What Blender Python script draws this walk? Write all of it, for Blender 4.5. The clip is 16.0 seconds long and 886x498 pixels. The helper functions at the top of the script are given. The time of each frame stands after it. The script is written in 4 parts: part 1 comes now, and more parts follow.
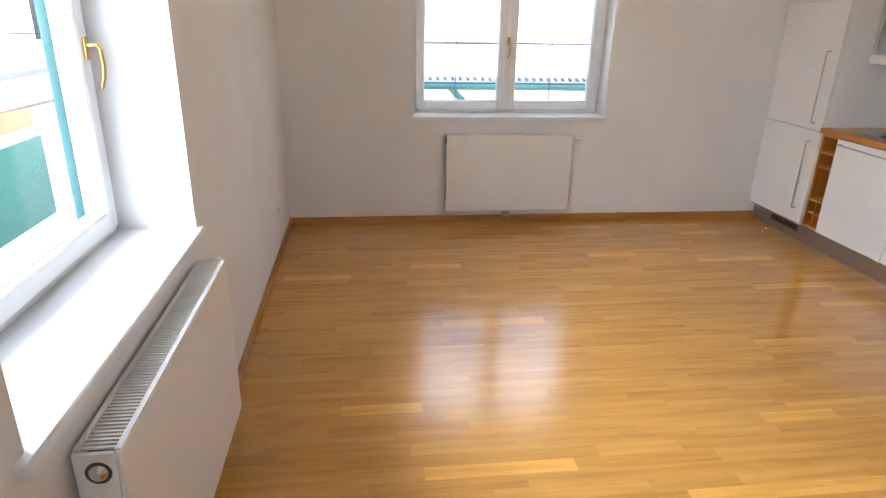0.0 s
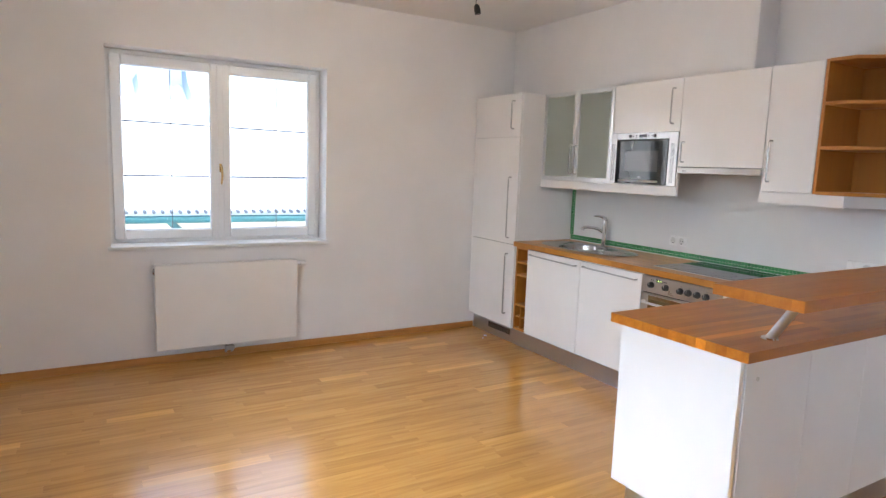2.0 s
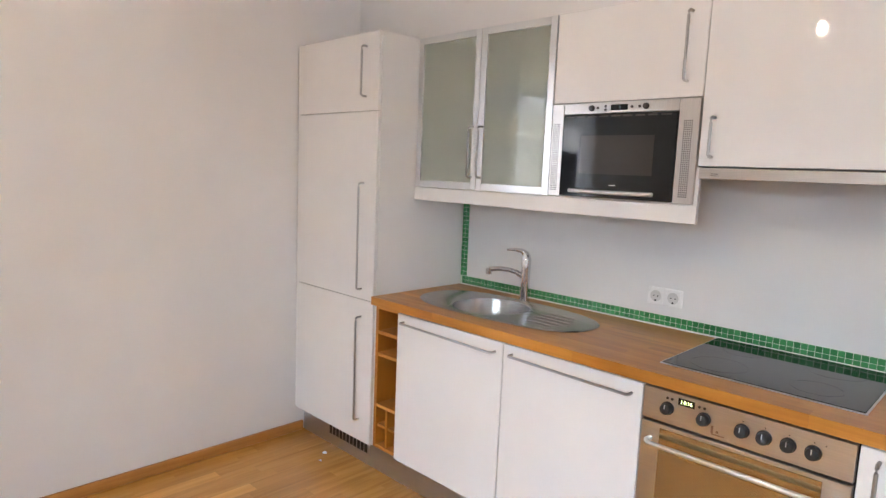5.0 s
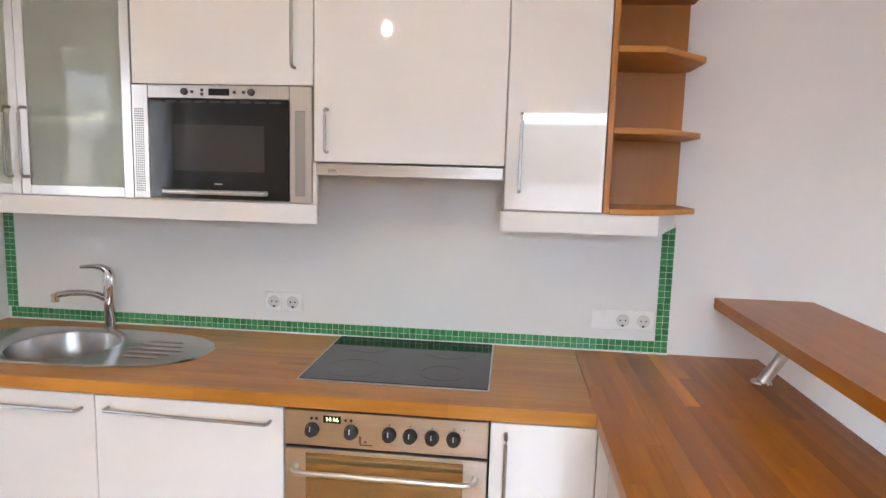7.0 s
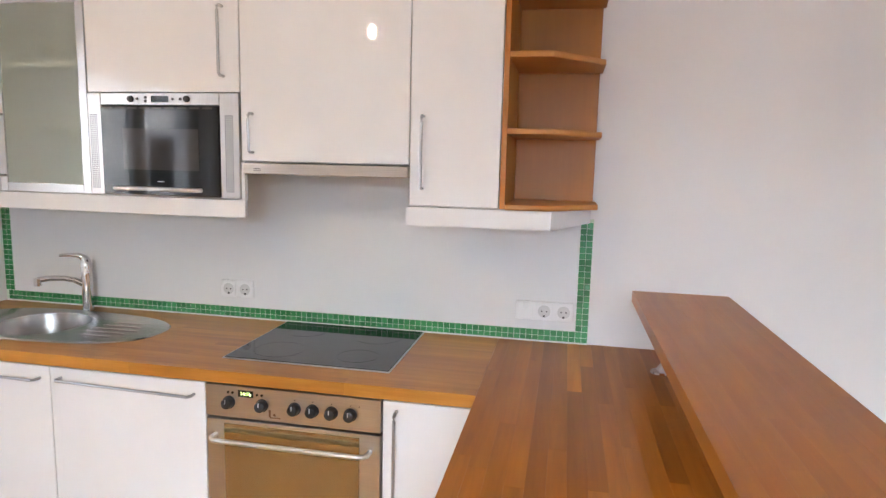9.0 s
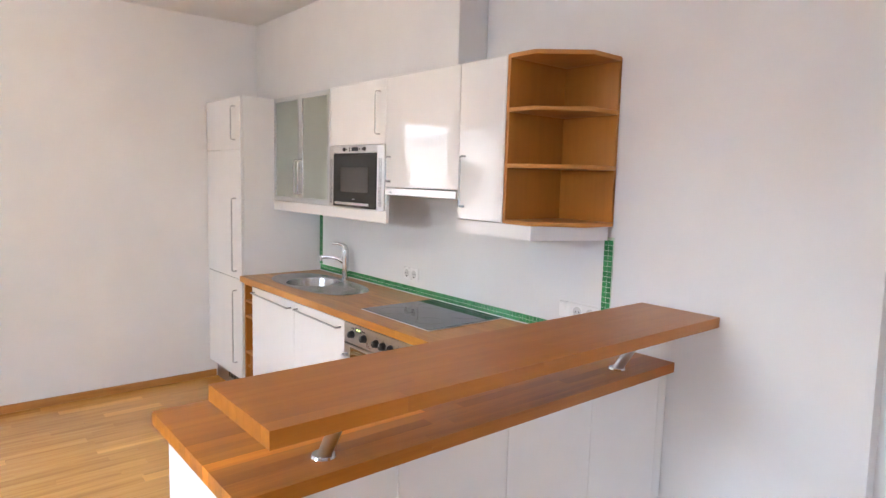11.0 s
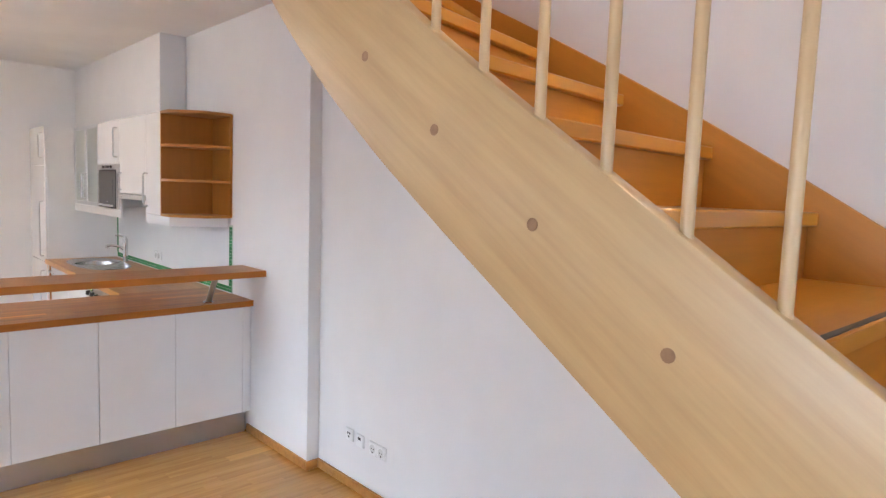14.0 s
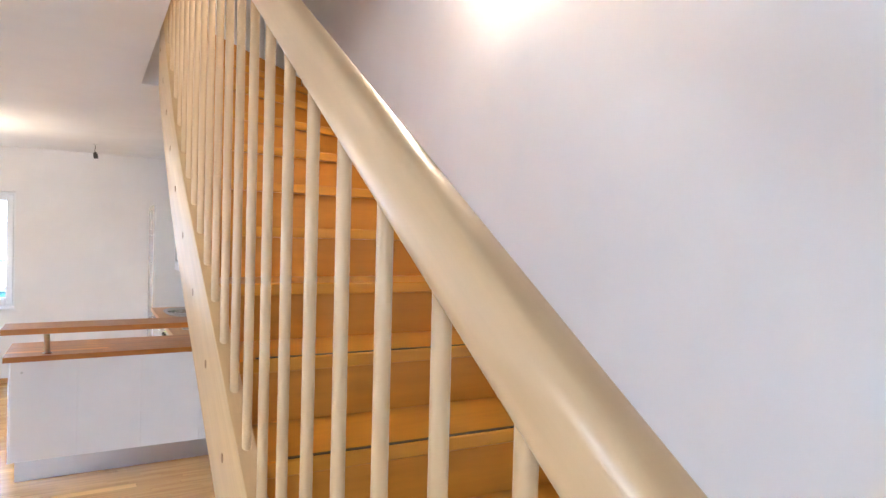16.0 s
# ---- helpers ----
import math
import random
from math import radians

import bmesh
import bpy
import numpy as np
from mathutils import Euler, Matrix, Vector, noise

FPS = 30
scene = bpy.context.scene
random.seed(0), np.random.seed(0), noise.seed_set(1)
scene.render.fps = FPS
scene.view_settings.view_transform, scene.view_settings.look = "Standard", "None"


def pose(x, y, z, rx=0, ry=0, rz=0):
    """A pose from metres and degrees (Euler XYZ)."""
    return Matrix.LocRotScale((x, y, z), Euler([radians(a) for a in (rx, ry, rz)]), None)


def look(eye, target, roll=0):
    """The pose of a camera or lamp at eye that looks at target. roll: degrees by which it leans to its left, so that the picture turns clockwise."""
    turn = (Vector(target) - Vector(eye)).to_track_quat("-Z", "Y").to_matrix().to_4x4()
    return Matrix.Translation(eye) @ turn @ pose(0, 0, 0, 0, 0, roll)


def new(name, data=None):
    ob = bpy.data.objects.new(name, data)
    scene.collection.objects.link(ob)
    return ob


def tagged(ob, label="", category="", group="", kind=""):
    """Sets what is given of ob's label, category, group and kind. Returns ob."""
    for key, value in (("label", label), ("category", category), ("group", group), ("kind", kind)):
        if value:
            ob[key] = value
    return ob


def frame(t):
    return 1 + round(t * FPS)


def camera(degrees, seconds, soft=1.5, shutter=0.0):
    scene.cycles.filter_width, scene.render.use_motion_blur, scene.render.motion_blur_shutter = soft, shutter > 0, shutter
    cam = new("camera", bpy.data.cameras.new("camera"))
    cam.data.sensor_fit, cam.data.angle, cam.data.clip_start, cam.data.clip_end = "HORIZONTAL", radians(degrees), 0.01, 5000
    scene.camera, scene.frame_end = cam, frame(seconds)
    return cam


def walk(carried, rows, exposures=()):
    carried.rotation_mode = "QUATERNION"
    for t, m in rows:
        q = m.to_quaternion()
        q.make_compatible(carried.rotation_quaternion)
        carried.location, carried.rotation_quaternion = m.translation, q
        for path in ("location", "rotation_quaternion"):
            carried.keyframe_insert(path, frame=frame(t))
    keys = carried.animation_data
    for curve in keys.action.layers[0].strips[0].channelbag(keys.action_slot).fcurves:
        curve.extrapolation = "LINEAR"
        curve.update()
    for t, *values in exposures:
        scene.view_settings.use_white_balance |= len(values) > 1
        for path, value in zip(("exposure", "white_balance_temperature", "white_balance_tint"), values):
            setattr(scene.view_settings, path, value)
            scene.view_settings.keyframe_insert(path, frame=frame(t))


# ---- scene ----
cam = camera(71.4, 16.0, 1.4)
PATH = [
    (0, (0.315, 0.452, 1.645), (0.559, 2.306, 0.935), 1.4),
    (0.5, (0.34, 0.433, 1.557), (0.953, 2.216, 0.891), 1.8),
    (1, (0.397, 0.477, 1.537), (1.315, 2.138, 0.906), 2.2),
    (1.5, (0.411, 0.476, 1.582), (1.374, 2.179, 1.17), 1.9),
    (2, (0.526, 0.512, 1.531), (1.535, 2.219, 1.266), 2.0),
    (2.5, (0.725, 0.734, 1.514), (2.005, 2.25, 1.264), 2.3),
    (3, (0.934, 1.081, 1.538), (2.238, 2.575, 1.282), 2.2),
    (3.2, (1.057, 1.216, 1.532), (2.36, 2.71, 1.272), 2.2),
    (5.3, (1.918, 2.554, 1.535), (3.402, 3.872, 1.289), 2.4),
    (5.5, (1.951, 2.609, 1.545), (3.532, 3.81, 1.304), 2.4),
    (6, (2.008, 2.658, 1.566), (3.795, 3.524, 1.321), 1.9),
    (6.5, (2.025, 2.678, 1.567), (3.947, 3.173, 1.318), 1.7),
    (7, (2.058, 2.682, 1.566), (4.031, 2.89, 1.315), 1.6),
    (7.5, (2.066, 2.665, 1.57), (4.041, 2.858, 1.313), 1.6),
    (8, (2.075, 2.605, 1.576), (4.05, 2.791, 1.319), 1.5),
    (8.5, (2.068, 2.419, 1.592), (4.039, 2.633, 1.332), 1.6),
    (9, (1.984, 2.189, 1.591), (3.927, 2.574, 1.318), 1.4),
    (9.2, (1.943, 2.068, 1.59), (3.852, 2.598, 1.315), 1.4),
    (11.3, (2.101, 0.237, 1.658), (3.348, 1.784, 1.437), 1.6),
    (11.5, (2.149, 0.061, 1.676), (3.401, 1.605, 1.457), 1.7),
    (12, (2.197, -0.384, 1.678), (3.457, 1.154, 1.465), 1.6),
    (12.5, (2.317, -0.795, 1.684), (3.606, 0.72, 1.478), 1.7),
    (13, (2.39, -1.205, 1.692), (3.71, 0.287, 1.49), 1.7),
    (13.5, (2.344, -1.582, 1.665), (3.716, -0.137, 1.487), 2.2),
    (14, (2.433, -2.042, 1.681), (3.809, -0.602, 1.501), 2.2),
    (14.5, (2.462, -2.527, 1.68), (3.817, -1.066, 1.51), 2.2),
    (15, (2.577, -2.944, 1.721), (3.891, -1.443, 1.578), 2.2),
    (15.5, (2.85, -3.262, 1.797), (3.954, -1.596, 1.743), 1.3),
    (16, (3.044, -3.514, 1.822), (4.04, -1.78, 1.794), 1.4),
]
walk(cam, [(t, look(eye, target, roll)) for t, eye, target, roll in PATH],
     [(0, 2.35, 5950, 5), (0.5, 2.4, 5800, 5), (1.0, 2.45, 5700, 5), (1.5, 2.48, 5600, 5), (3.0, 2.6, 5800, 6), (5.5, 2.8, 5800, 7), (9.0, 2.87, 5800, 7), (11.5, 3.0, 5700, 7), (13.5, 2.88, 5650, 7), (14.5, 2.88, 5650, 7), (16, 3.12, 5450, 6)])

# ---- world, sun, large lights ----
world = bpy.data.worlds.new("overcast_sky")
scene.world = world
world.use_nodes = True
wn = world.node_tree.nodes
sky = wn.new("ShaderNodeTexSky")
sky.sky_type = 'NISHITA'
sky.sun_disc = False
sky.sun_elevation, sky.sun_rotation = radians(43), radians(93)
sky.air_density, sky.dust_density, sky.ozone_density = 1.0, 4.0, 1.0
wn["Background"].inputs["Strength"].default_value = 0.15
world.node_tree.links.new(sky.outputs[0], wn["Background"].inputs["Color"])

sun_data = bpy.data.lights.new("sun", 'SUN')
sun_data.energy, sun_data.angle, sun_data.color = 0.7, radians(14), (1.0, 0.96, 0.9)
sun = new("sun", sun_data)
sun.matrix_world = look((20, -1, 19), (0, 0, 0))


def window_sky(name, eye, target, w, h, watts):
    """Light of the sky entering a window, from just outside and above its glass."""
    d = bpy.data.lights.new(name, 'AREA')
    d.shape, d.size, d.size_y, d.energy, d.color = 'RECTANGLE', w, h, watts, (0.93, 0.96, 1.0)
    ob = new(name, d)
    ob.matrix_world = look(eye, target)


window_sky("sky_light_back", (1.49, 7.4, 3.7), (1.6, 2.6, 1.1), 3.0, 1.8, 9)
window_sky("sky_light_side", (-3.1, 1.45, 3.3), (2.6, 2.6, 1.2), 3.75, 2.1, 112)
window_sky("sky_light_side_rear", (-2.4, -1.9, 2.4), (2.6, -1.4, 1.7), 2.8, 2.4, 29)
window_sky("sky_light_rear", (1.9, -7.2, 2.4), (1.7, -2.0, 1.7), 3.0, 2.4, 26)


# ---- materials ----


def shader(name, colour, rough=0.5, metal=0.0):
    m = bpy.data.materials.new(name)
    m.use_nodes = True
    b = m.node_tree.nodes["Principled BSDF"]
    b.inputs["Base Color"].default_value = (*colour, 1)
    b.inputs["Roughness"].default_value = rough
    b.inputs["Metallic"].default_value = metal
    return m, m.node_tree.nodes, m.node_tree.links, b


def coords(nodes, links, scale=(1, 1, 1), rot=(0, 0, 0)):
    g = nodes.new("ShaderNodeNewGeometry")
    mp = nodes.new("ShaderNodeMapping")
    mp.inputs["Scale"].default_value = scale
    mp.inputs["Rotation"].default_value = rot
    links.new(g.outputs["Position"], mp.inputs["Vector"])
    return mp.outputs[0]


def noise_tex(nodes, links, vec, scale, detail=4, rough=0.6):
    n = nodes.new("ShaderNodeTexNoise")
    n.inputs["Scale"].default_value = scale
    n.inputs["Detail"].default_value = detail
    n.inputs["Roughness"].default_value = rough
    links.new(vec, n.inputs["Vector"])
    return n.outputs["Fac"]


def ramp(nodes, links, fac, stops):
    r = nodes.new("ShaderNodeValToRGB")
    while len(r.color_ramp.elements) < len(stops):
        r.color_ramp.elements.new(0.5)
    for e, (p, c) in zip(r.color_ramp.elements, stops):
        e.position, e.color = p, (*c, 1)
    links.new(fac, r.inputs["Fac"])
    return r.outputs["Color"]


def mix(nodes, links, kind, fac, a, b):
    m = nodes.new("ShaderNodeMix")
    m.data_type, m.blend_type = 'RGBA', kind
    ins = [m.inputs[0], m.inputs[6], m.inputs[7]]
    for sock, v in zip(ins, (fac, a, b)):
        if isinstance(v, (int, float)):
            sock.default_value = v
        elif isinstance(v, tuple):
            sock.default_value = (*v, 1)
        else:
            links.new(v, sock)
    return m.outputs[2]


def bump(nodes, links, b, height, strength, distance=0.002):
    n = nodes.new("ShaderNodeBump")
    n.inputs["Strength"].default_value = strength
    n.inputs["Distance"].default_value = distance
    links.new(height, n.inputs["Height"])
    links.new(n.outputs[0], b.inputs["Normal"])


def painted(name, colour, rough, grain=1.0):
    """Paint or plaster with faint cloudiness and a fine relief."""
    m, n, l, b = shader(name, colour, rough)
    v = coords(n, l)
    big = noise_tex(n, l, v, 1.3, 3)
    lo = tuple(c * 0.94 for c in colour)
    l.new(ramp(n, l, big, [(0.35, lo), (0.65, colour)]), b.inputs["Base Color"])
    bump(n, l, b, noise_tex(n, l, v, 190, 3), 0.25 * grain, 0.001)
    return m


def satin(name, colour, rough, metal=0.0, wear=0.08):
    """Lacquer, plastic or metal with an uneven gloss."""
    m, n, l, b = shader(name, colour, rough, metal)
    v = coords(n, l)
    f = noise_tex(n, l, v, 9, 5)
    wear = min(wear, abs(rough - 0.23) * 0.8)
    mr = n.new("ShaderNodeMapRange")
    mr.inputs["To Min"].default_value = max(rough - wear, 0.02)
    mr.inputs["To Max"].default_value = rough + wear
    l.new(f, mr.inputs["Value"])
    l.new(mr.outputs[0], b.inputs["Roughness"])
    l.new(ramp(n, l, noise_tex(n, l, v, 2.2, 3), [(0.3, tuple(c * 0.95 for c in colour)), (0.7, colour)]), b.inputs["Base Color"])
    return m


def brushed(name, colour, rough, along):
    m, n, l, b = shader(name, colour, rough, 1.0)
    s = [900.0, 900.0, 900.0]
    s[along] = 9.0
    f = noise_tex(n, l, coords(n, l, tuple(s)), 1.0, 2)
    l.new(ramp(n, l, f, [(0.3, tuple(c * 0.85 for c in colour)), (0.7, colour)]), b.inputs["Base Color"])
    bump(n, l, b, f, 0.06, 0.0005)
    return m


def wood(name, tones, rough, along=0, vary="none", grain=1.0, coat=0.0, tilt=0.0, spread=1.0):
    """Wood with grain along one axis; vary shifts the tone from piece to piece."""
    m, n, l, b = shader(name, tones[1], rough)
    s = [26.0, 26.0, 26.0]
    s[along] = 1.6
    turned = n.new("ShaderNodeMapping")
    turned.inputs["Scale"].default_value = tuple(s)
    l.new(coords(n, l, (1, 1, 1), (radians(tilt), 0, 0)), turned.inputs["Vector"])
    v = turned.outputs[0]
    if vary == "object":
        r = n.new("ShaderNodeObjectInfo").outputs["Random"]
    elif vary == "island":
        r = n.new("ShaderNodeNewGeometry").outputs["Random Per Island"]
    else:
        r = None
    if r is not None:
        off = n.new("ShaderNodeVectorMath")
        off.operation = 'MULTIPLY_ADD'
        comb = n.new("ShaderNodeCombineXYZ")
        for k in range(3):
            l.new(r, comb.inputs[k])
        l.new(comb.outputs[0], off.inputs[0])
        off.inputs[1].default_value = (37, 91, 53)
        l.new(v, off.inputs[2])
        v = off.outputs[0]
    g = noise_tex(n, l, v, 1.0, 6, 0.62)
    c = ramp(n, l, g, [(0.3, tones[0]), (0.52, tones[1]), (0.75, tones[2])])
    if r is not None:
        stops = [(0.0, (0.84, 0.80, 0.76)), (0.2, (0.93, 0.92, 0.9)), (0.75, (1, 1, 1)), (0.93, (1.06, 1.06, 1.05)), (0.96, (1.34, 1.36, 1.3))]
        tone = ramp(n, l, r, [(p, tuple(1 + (v - 1) * spread for v in c)) for p, c in stops])
        c = mix(n, l, 'MULTIPLY', 1.0, c, tone)
    patch = noise_tex(n, l, coords(n, l), 1.7, 3)
    c = mix(n, l, 'MULTIPLY', 1.0, c, ramp(n, l, patch, [(0.3, (0.93, 0.92, 0.9)), (0.7, (1, 1, 1))]))
    l.new(c, b.inputs["Base Color"])
    mr = n.new("ShaderNodeMapRange")
    mr.inputs["To Min"].default_value = rough - min(0.05, abs(rough - 0.23) * 0.8)
    mr.inputs["To Max"].default_value = rough + min(0.05, abs(rough - 0.23) * 0.8)
    l.new(noise_tex(n, l, coords(n, l), 5, 5), mr.inputs["Value"])
    l.new(mr.outputs[0], b.inputs["Roughness"])
    if coat:
        b.inputs["Coat Weight"].default_value = coat
        b.inputs["Coat Roughness"].default_value = 0.17
    bump(n, l, b, g, 0.12 * grain, 0.0008)
    return m


PLASTER = painted("wall_plaster", (0.80, 0.785, 0.78), 0.85)
CEILING = painted("ceiling_paint", (0.83, 0.825, 0.82), 0.9)
SPLASH = painted("splash_panel_paint", (0.77, 0.77, 0.76), 0.45, 0.3)
GLOSS = satin("white_gloss_lacquer", (0.85, 0.84, 0.835), 0.025, 0, 0.008)
MATT_WHITE = satin("white_melamine", (0.8, 0.79, 0.785), 0.38)
PANEL_WHITE = satin("white_panel_laminate", (0.82, 0.81, 0.81), 0.3)
PVC = satin("white_window_plastic", (0.82, 0.83, 0.84), 0.3)
ENAMEL = satin("radiator_enamel", (0.82, 0.80, 0.775), 0.3)
PLASTIC = satin("white_socket_plastic", (0.83, 0.83, 0.82), 0.28)
SOCKET_IN = satin("pale_grey_plastic", (0.62, 0.62, 0.6), 0.4)
DARK = satin("dark_plastic", (0.02, 0.02, 0.022), 0.35)
GAP = satin("dark_joint", (0.06, 0.05, 0.045), 0.8)
STEEL = brushed("brushed_steel_across", (0.6, 0.565, 0.53), 0.32, 1)
STEEL_UP = brushed("brushed_steel_upright", (0.62, 0.6, 0.58), 0.3, 2)
HANDLE = satin("satin_nickel", (0.46, 0.46, 0.46), 0.3, 1.0)
CHROME = satin("chrome", (0.72, 0.72, 0.73), 0.07, 1.0, 0.03)
SINK = brushed("sink_steel", (0.52, 0.50, 0.48), 0.27, 1)
ALU = satin("anodised_aluminium", (0.72, 0.73, 0.74), 0.33, 1.0)
PLINTH = brushed("plinth_aluminium", (0.56, 0.56, 0.575), 0.36, 1)
BRASS = satin("polished_brass", (0.72, 0.52, 0.22), 0.2, 1.0)
BLACK_GLASS = satin("black_glass", (0.012, 0.012, 0.014), 0.03, 0, 0.01)
MIRROR_GLASS = satin("dark_mirror_glass", (0.015, 0.017, 0.02), 0.03, 0, 0.01)
MIRROR_GLASS.node_tree.nodes["Principled BSDF"].inputs["IOR"].default_value = 1.5
MW_SCREEN = satin("microwave_window", (0.05, 0.047, 0.047), 0.05, 0, 0.02)
MW_SCREEN.node_tree.nodes["Principled BSDF"].inputs["IOR"].default_value = 1.5
OVEN_GLASS = satin("bronze_oven_glass", (0.40, 0.295, 0.145), 0.12, 0.75, 0.04)
GROUT = painted("pale_grout", (0.62, 0.74, 0.58), 0.8)

TILE, tn, tl, tb = shader("green_glass_tile", (0.04, 0.22, 0.07), 0.18)
tl.new(ramp(tn, tl, tn.new("ShaderNodeObjectInfo").outputs["Random"], [(0, (0.045, 0.19, 0.07)), (0.5, (0.062, 0.25, 0.092)), (1, (0.08, 0.31, 0.115))]), tb.inputs["Base Color"])

OAK = ((0.470, 0.232, 0.052), (0.600, 0.308, 0.070), (0.670, 0.372, 0.098))
FLOOR_PIECE = wood("oak_strip", OAK, 0.18, 0, "object", coat=0.3, spread=0.8)
FLOOR_REST = wood("oak_strip_far", OAK, 0.18, 0, "island", coat=0.3, spread=0.8)
SKIRT = wood("oak_skirting", ((0.360, 0.152, 0.032), (0.480, 0.221, 0.052), (0.550, 0.271, 0.072)), 0.35, 0)
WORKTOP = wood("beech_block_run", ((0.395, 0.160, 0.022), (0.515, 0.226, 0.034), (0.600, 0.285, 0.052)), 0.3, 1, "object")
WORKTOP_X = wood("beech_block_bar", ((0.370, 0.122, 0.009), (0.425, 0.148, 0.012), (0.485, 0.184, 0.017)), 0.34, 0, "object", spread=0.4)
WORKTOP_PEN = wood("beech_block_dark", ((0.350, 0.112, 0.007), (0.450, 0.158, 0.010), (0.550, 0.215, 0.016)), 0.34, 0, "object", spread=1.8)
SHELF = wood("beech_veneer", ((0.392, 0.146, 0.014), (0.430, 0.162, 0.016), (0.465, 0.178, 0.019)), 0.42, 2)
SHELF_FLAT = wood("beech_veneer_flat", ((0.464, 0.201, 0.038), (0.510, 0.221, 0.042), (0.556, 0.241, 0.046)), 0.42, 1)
TREAD = wood("lacquered_tread", ((0.531, 0.237, 0.019), (0.591, 0.264, 0.021), (0.650, 0.290, 0.023)), 0.3, 0, coat=0.2)
RISER = wood("lacquered_riser", ((0.488, 0.205, 0.020), (0.542, 0.228, 0.022), (0.596, 0.251, 0.024)), 0.36, 0)
STRINGER = wood("pale_beech_stringer", ((0.470, 0.310, 0.145), (0.540, 0.365, 0.175), (0.600, 0.415, 0.205)), 0.38, 1, tilt=-34.6)
WALL_STRINGER = wood("orange_stringer", ((0.500, 0.212, 0.024), (0.549, 0.233, 0.026), (0.598, 0.254, 0.028)), 0.45, 1, tilt=-33)
DOWEL = wood("pale_beech_dowel", ((0.515, 0.360, 0.190), (0.560, 0.395, 0.210), (0.605, 0.430, 0.230)), 0.34, 2)
RAILING = wood("pale_beech_rail", ((0.530, 0.375, 0.205), (0.575, 0.410, 0.225), (0.620, 0.445, 0.250)), 0.3, 1, coat=0.12, tilt=-34.6)
PLUG = wood("end_grain_plug", ((0.24, 0.13, 0.06), (0.32, 0.18, 0.085), (0.4, 0.24, 0.12)), 0.5, 0)

GLASS, gn, gl, gb = shader("window_glass", (1, 1, 1), 0.0)
gb.inputs["Transmission Weight"].default_value = 1.0
gb.inputs["IOR"].default_value = 1.12
FROST, fn, fl, fb = shader("frosted_glass", (0.78, 0.83, 0.76), 0.3)
fb.inputs["Transmission Weight"].default_value = 0.85
fb.inputs["IOR"].default_value = 1.3
fb.inputs["Coat Weight"].default_value = 0.6
fb.inputs["Coat Roughness"].default_value = 0.04


def glow(name, colour, strength):
    m, n, l, b = shader(name, colour, 0.4)
    b.inputs["Emission Color"].default_value = (*colour, 1)
    b.inputs["Emission Strength"].default_value = strength
    return m


BULB = glow("lit_bulb", (1.0, 0.76, 0.52), 170)
STAIR_BULB = glow("lit_stair_bulb", (1.0, 0.70, 0.44), 120)
DIGITS = glow("clock_digits", (0.65, 0.8, 0.25), 0.8)
SNOW = painted("snow", (0.86, 0.87, 0.89), 0.7, 3)
TEAL = satin("teal_paint", (0.035, 0.125, 0.125), 0.5)
GREEN_GATE = satin("dark_green_paint", (0.02, 0.12, 0.10), 0.5)
YELLOW = painted("yellow_render", (0.72, 0.63, 0.46), 0.9)
PALE = painted("pale_render", (0.84, 0.82, 0.79), 0.9)
ORANGE = painted("orange_board", (0.65, 0.2, 0.1), 0.6)
SLATE = painted("slate", (0.16, 0.17, 0.19), 0.7)
CABLE = satin("black_cable", (0.02, 0.02, 0.02), 0.6)
# Pale blue-grey: the distance haze is put into the forest's colour.
FOREST = painted("haze_toned_forest", (0.34, 0.38, 0.42), 0.95)

# ---- mesh helpers ----


def box(bm, lo, hi, bevel=0.0, seg=1):
    x0, y0, z0 = lo
    x1, y1, z1 = hi
    v = [bm.verts.new(p) for p in ((x0, y0, z0), (x1, y0, z0), (x1, y1, z0), (x0, y1, z0), (x0, y0, z1), (x1, y0, z1), (x1, y1, z1), (x0, y1, z1))]
    f = [bm.faces.new([v[i] for i in q]) for q in ((0, 3, 2, 1), (4, 5, 6, 7), (0, 1, 5, 4), (1, 2, 6, 5), (2, 3, 7, 6), (3, 0, 4, 7))]
    if bevel:
        bmesh.ops.bevel(bm, geom=list({e for q in f for e in q.edges}), offset=bevel, segments=seg, affect='EDGES', profile=0.5)


def boxes(*list_of, bevel=0.0, seg=1):
    bm = bmesh.new()
    for lo, hi in list_of:
        box(bm, lo, hi, bevel, seg)
    return bm


def sweep(bm, path, radius, sides=10, squash=None):
    """A rod along a path with closed ends; squash: (half width, half height) of an upright oval or rounded section."""
    pts = [Vector(p) for p in path]
    rings = []
    for i, p in enumerate(pts):
        t = (pts[min(i + 1, len(pts) - 1)] - pts[max(i - 1, 0)]).normalized()
        up = Vector((0, 0, 1)) if abs(t.z) < 0.95 else Vector((1, 0, 0))
        a = t.cross(up).normalized()
        b = a.cross(t).normalized()
        ring = []
        for k in range(sides):
            w = 2 * math.pi * k / sides
            c, s = math.cos(w), math.sin(w)
            if squash:
                e = 0.62
                c, s = math.copysign(abs(c) ** e, c) * squash[0], math.copysign(abs(s) ** e, s) * squash[1]
                ring.append(bm.verts.new(p + a * c + b * s))
            else:
                r = radius[i] if isinstance(radius, (list, tuple)) else radius
                ring.append(bm.verts.new(p + (a * c + b * s) * r))
        rings.append(ring)
    for r0, r1 in zip(rings, rings[1:]):
        for k in range(sides):
            bm.faces.new((r0[k], r0[(k + 1) % sides], r1[(k + 1) % sides], r1[k]))
    bm.faces.new(list(reversed(rings[0])))
    bm.faces.new(rings[-1])


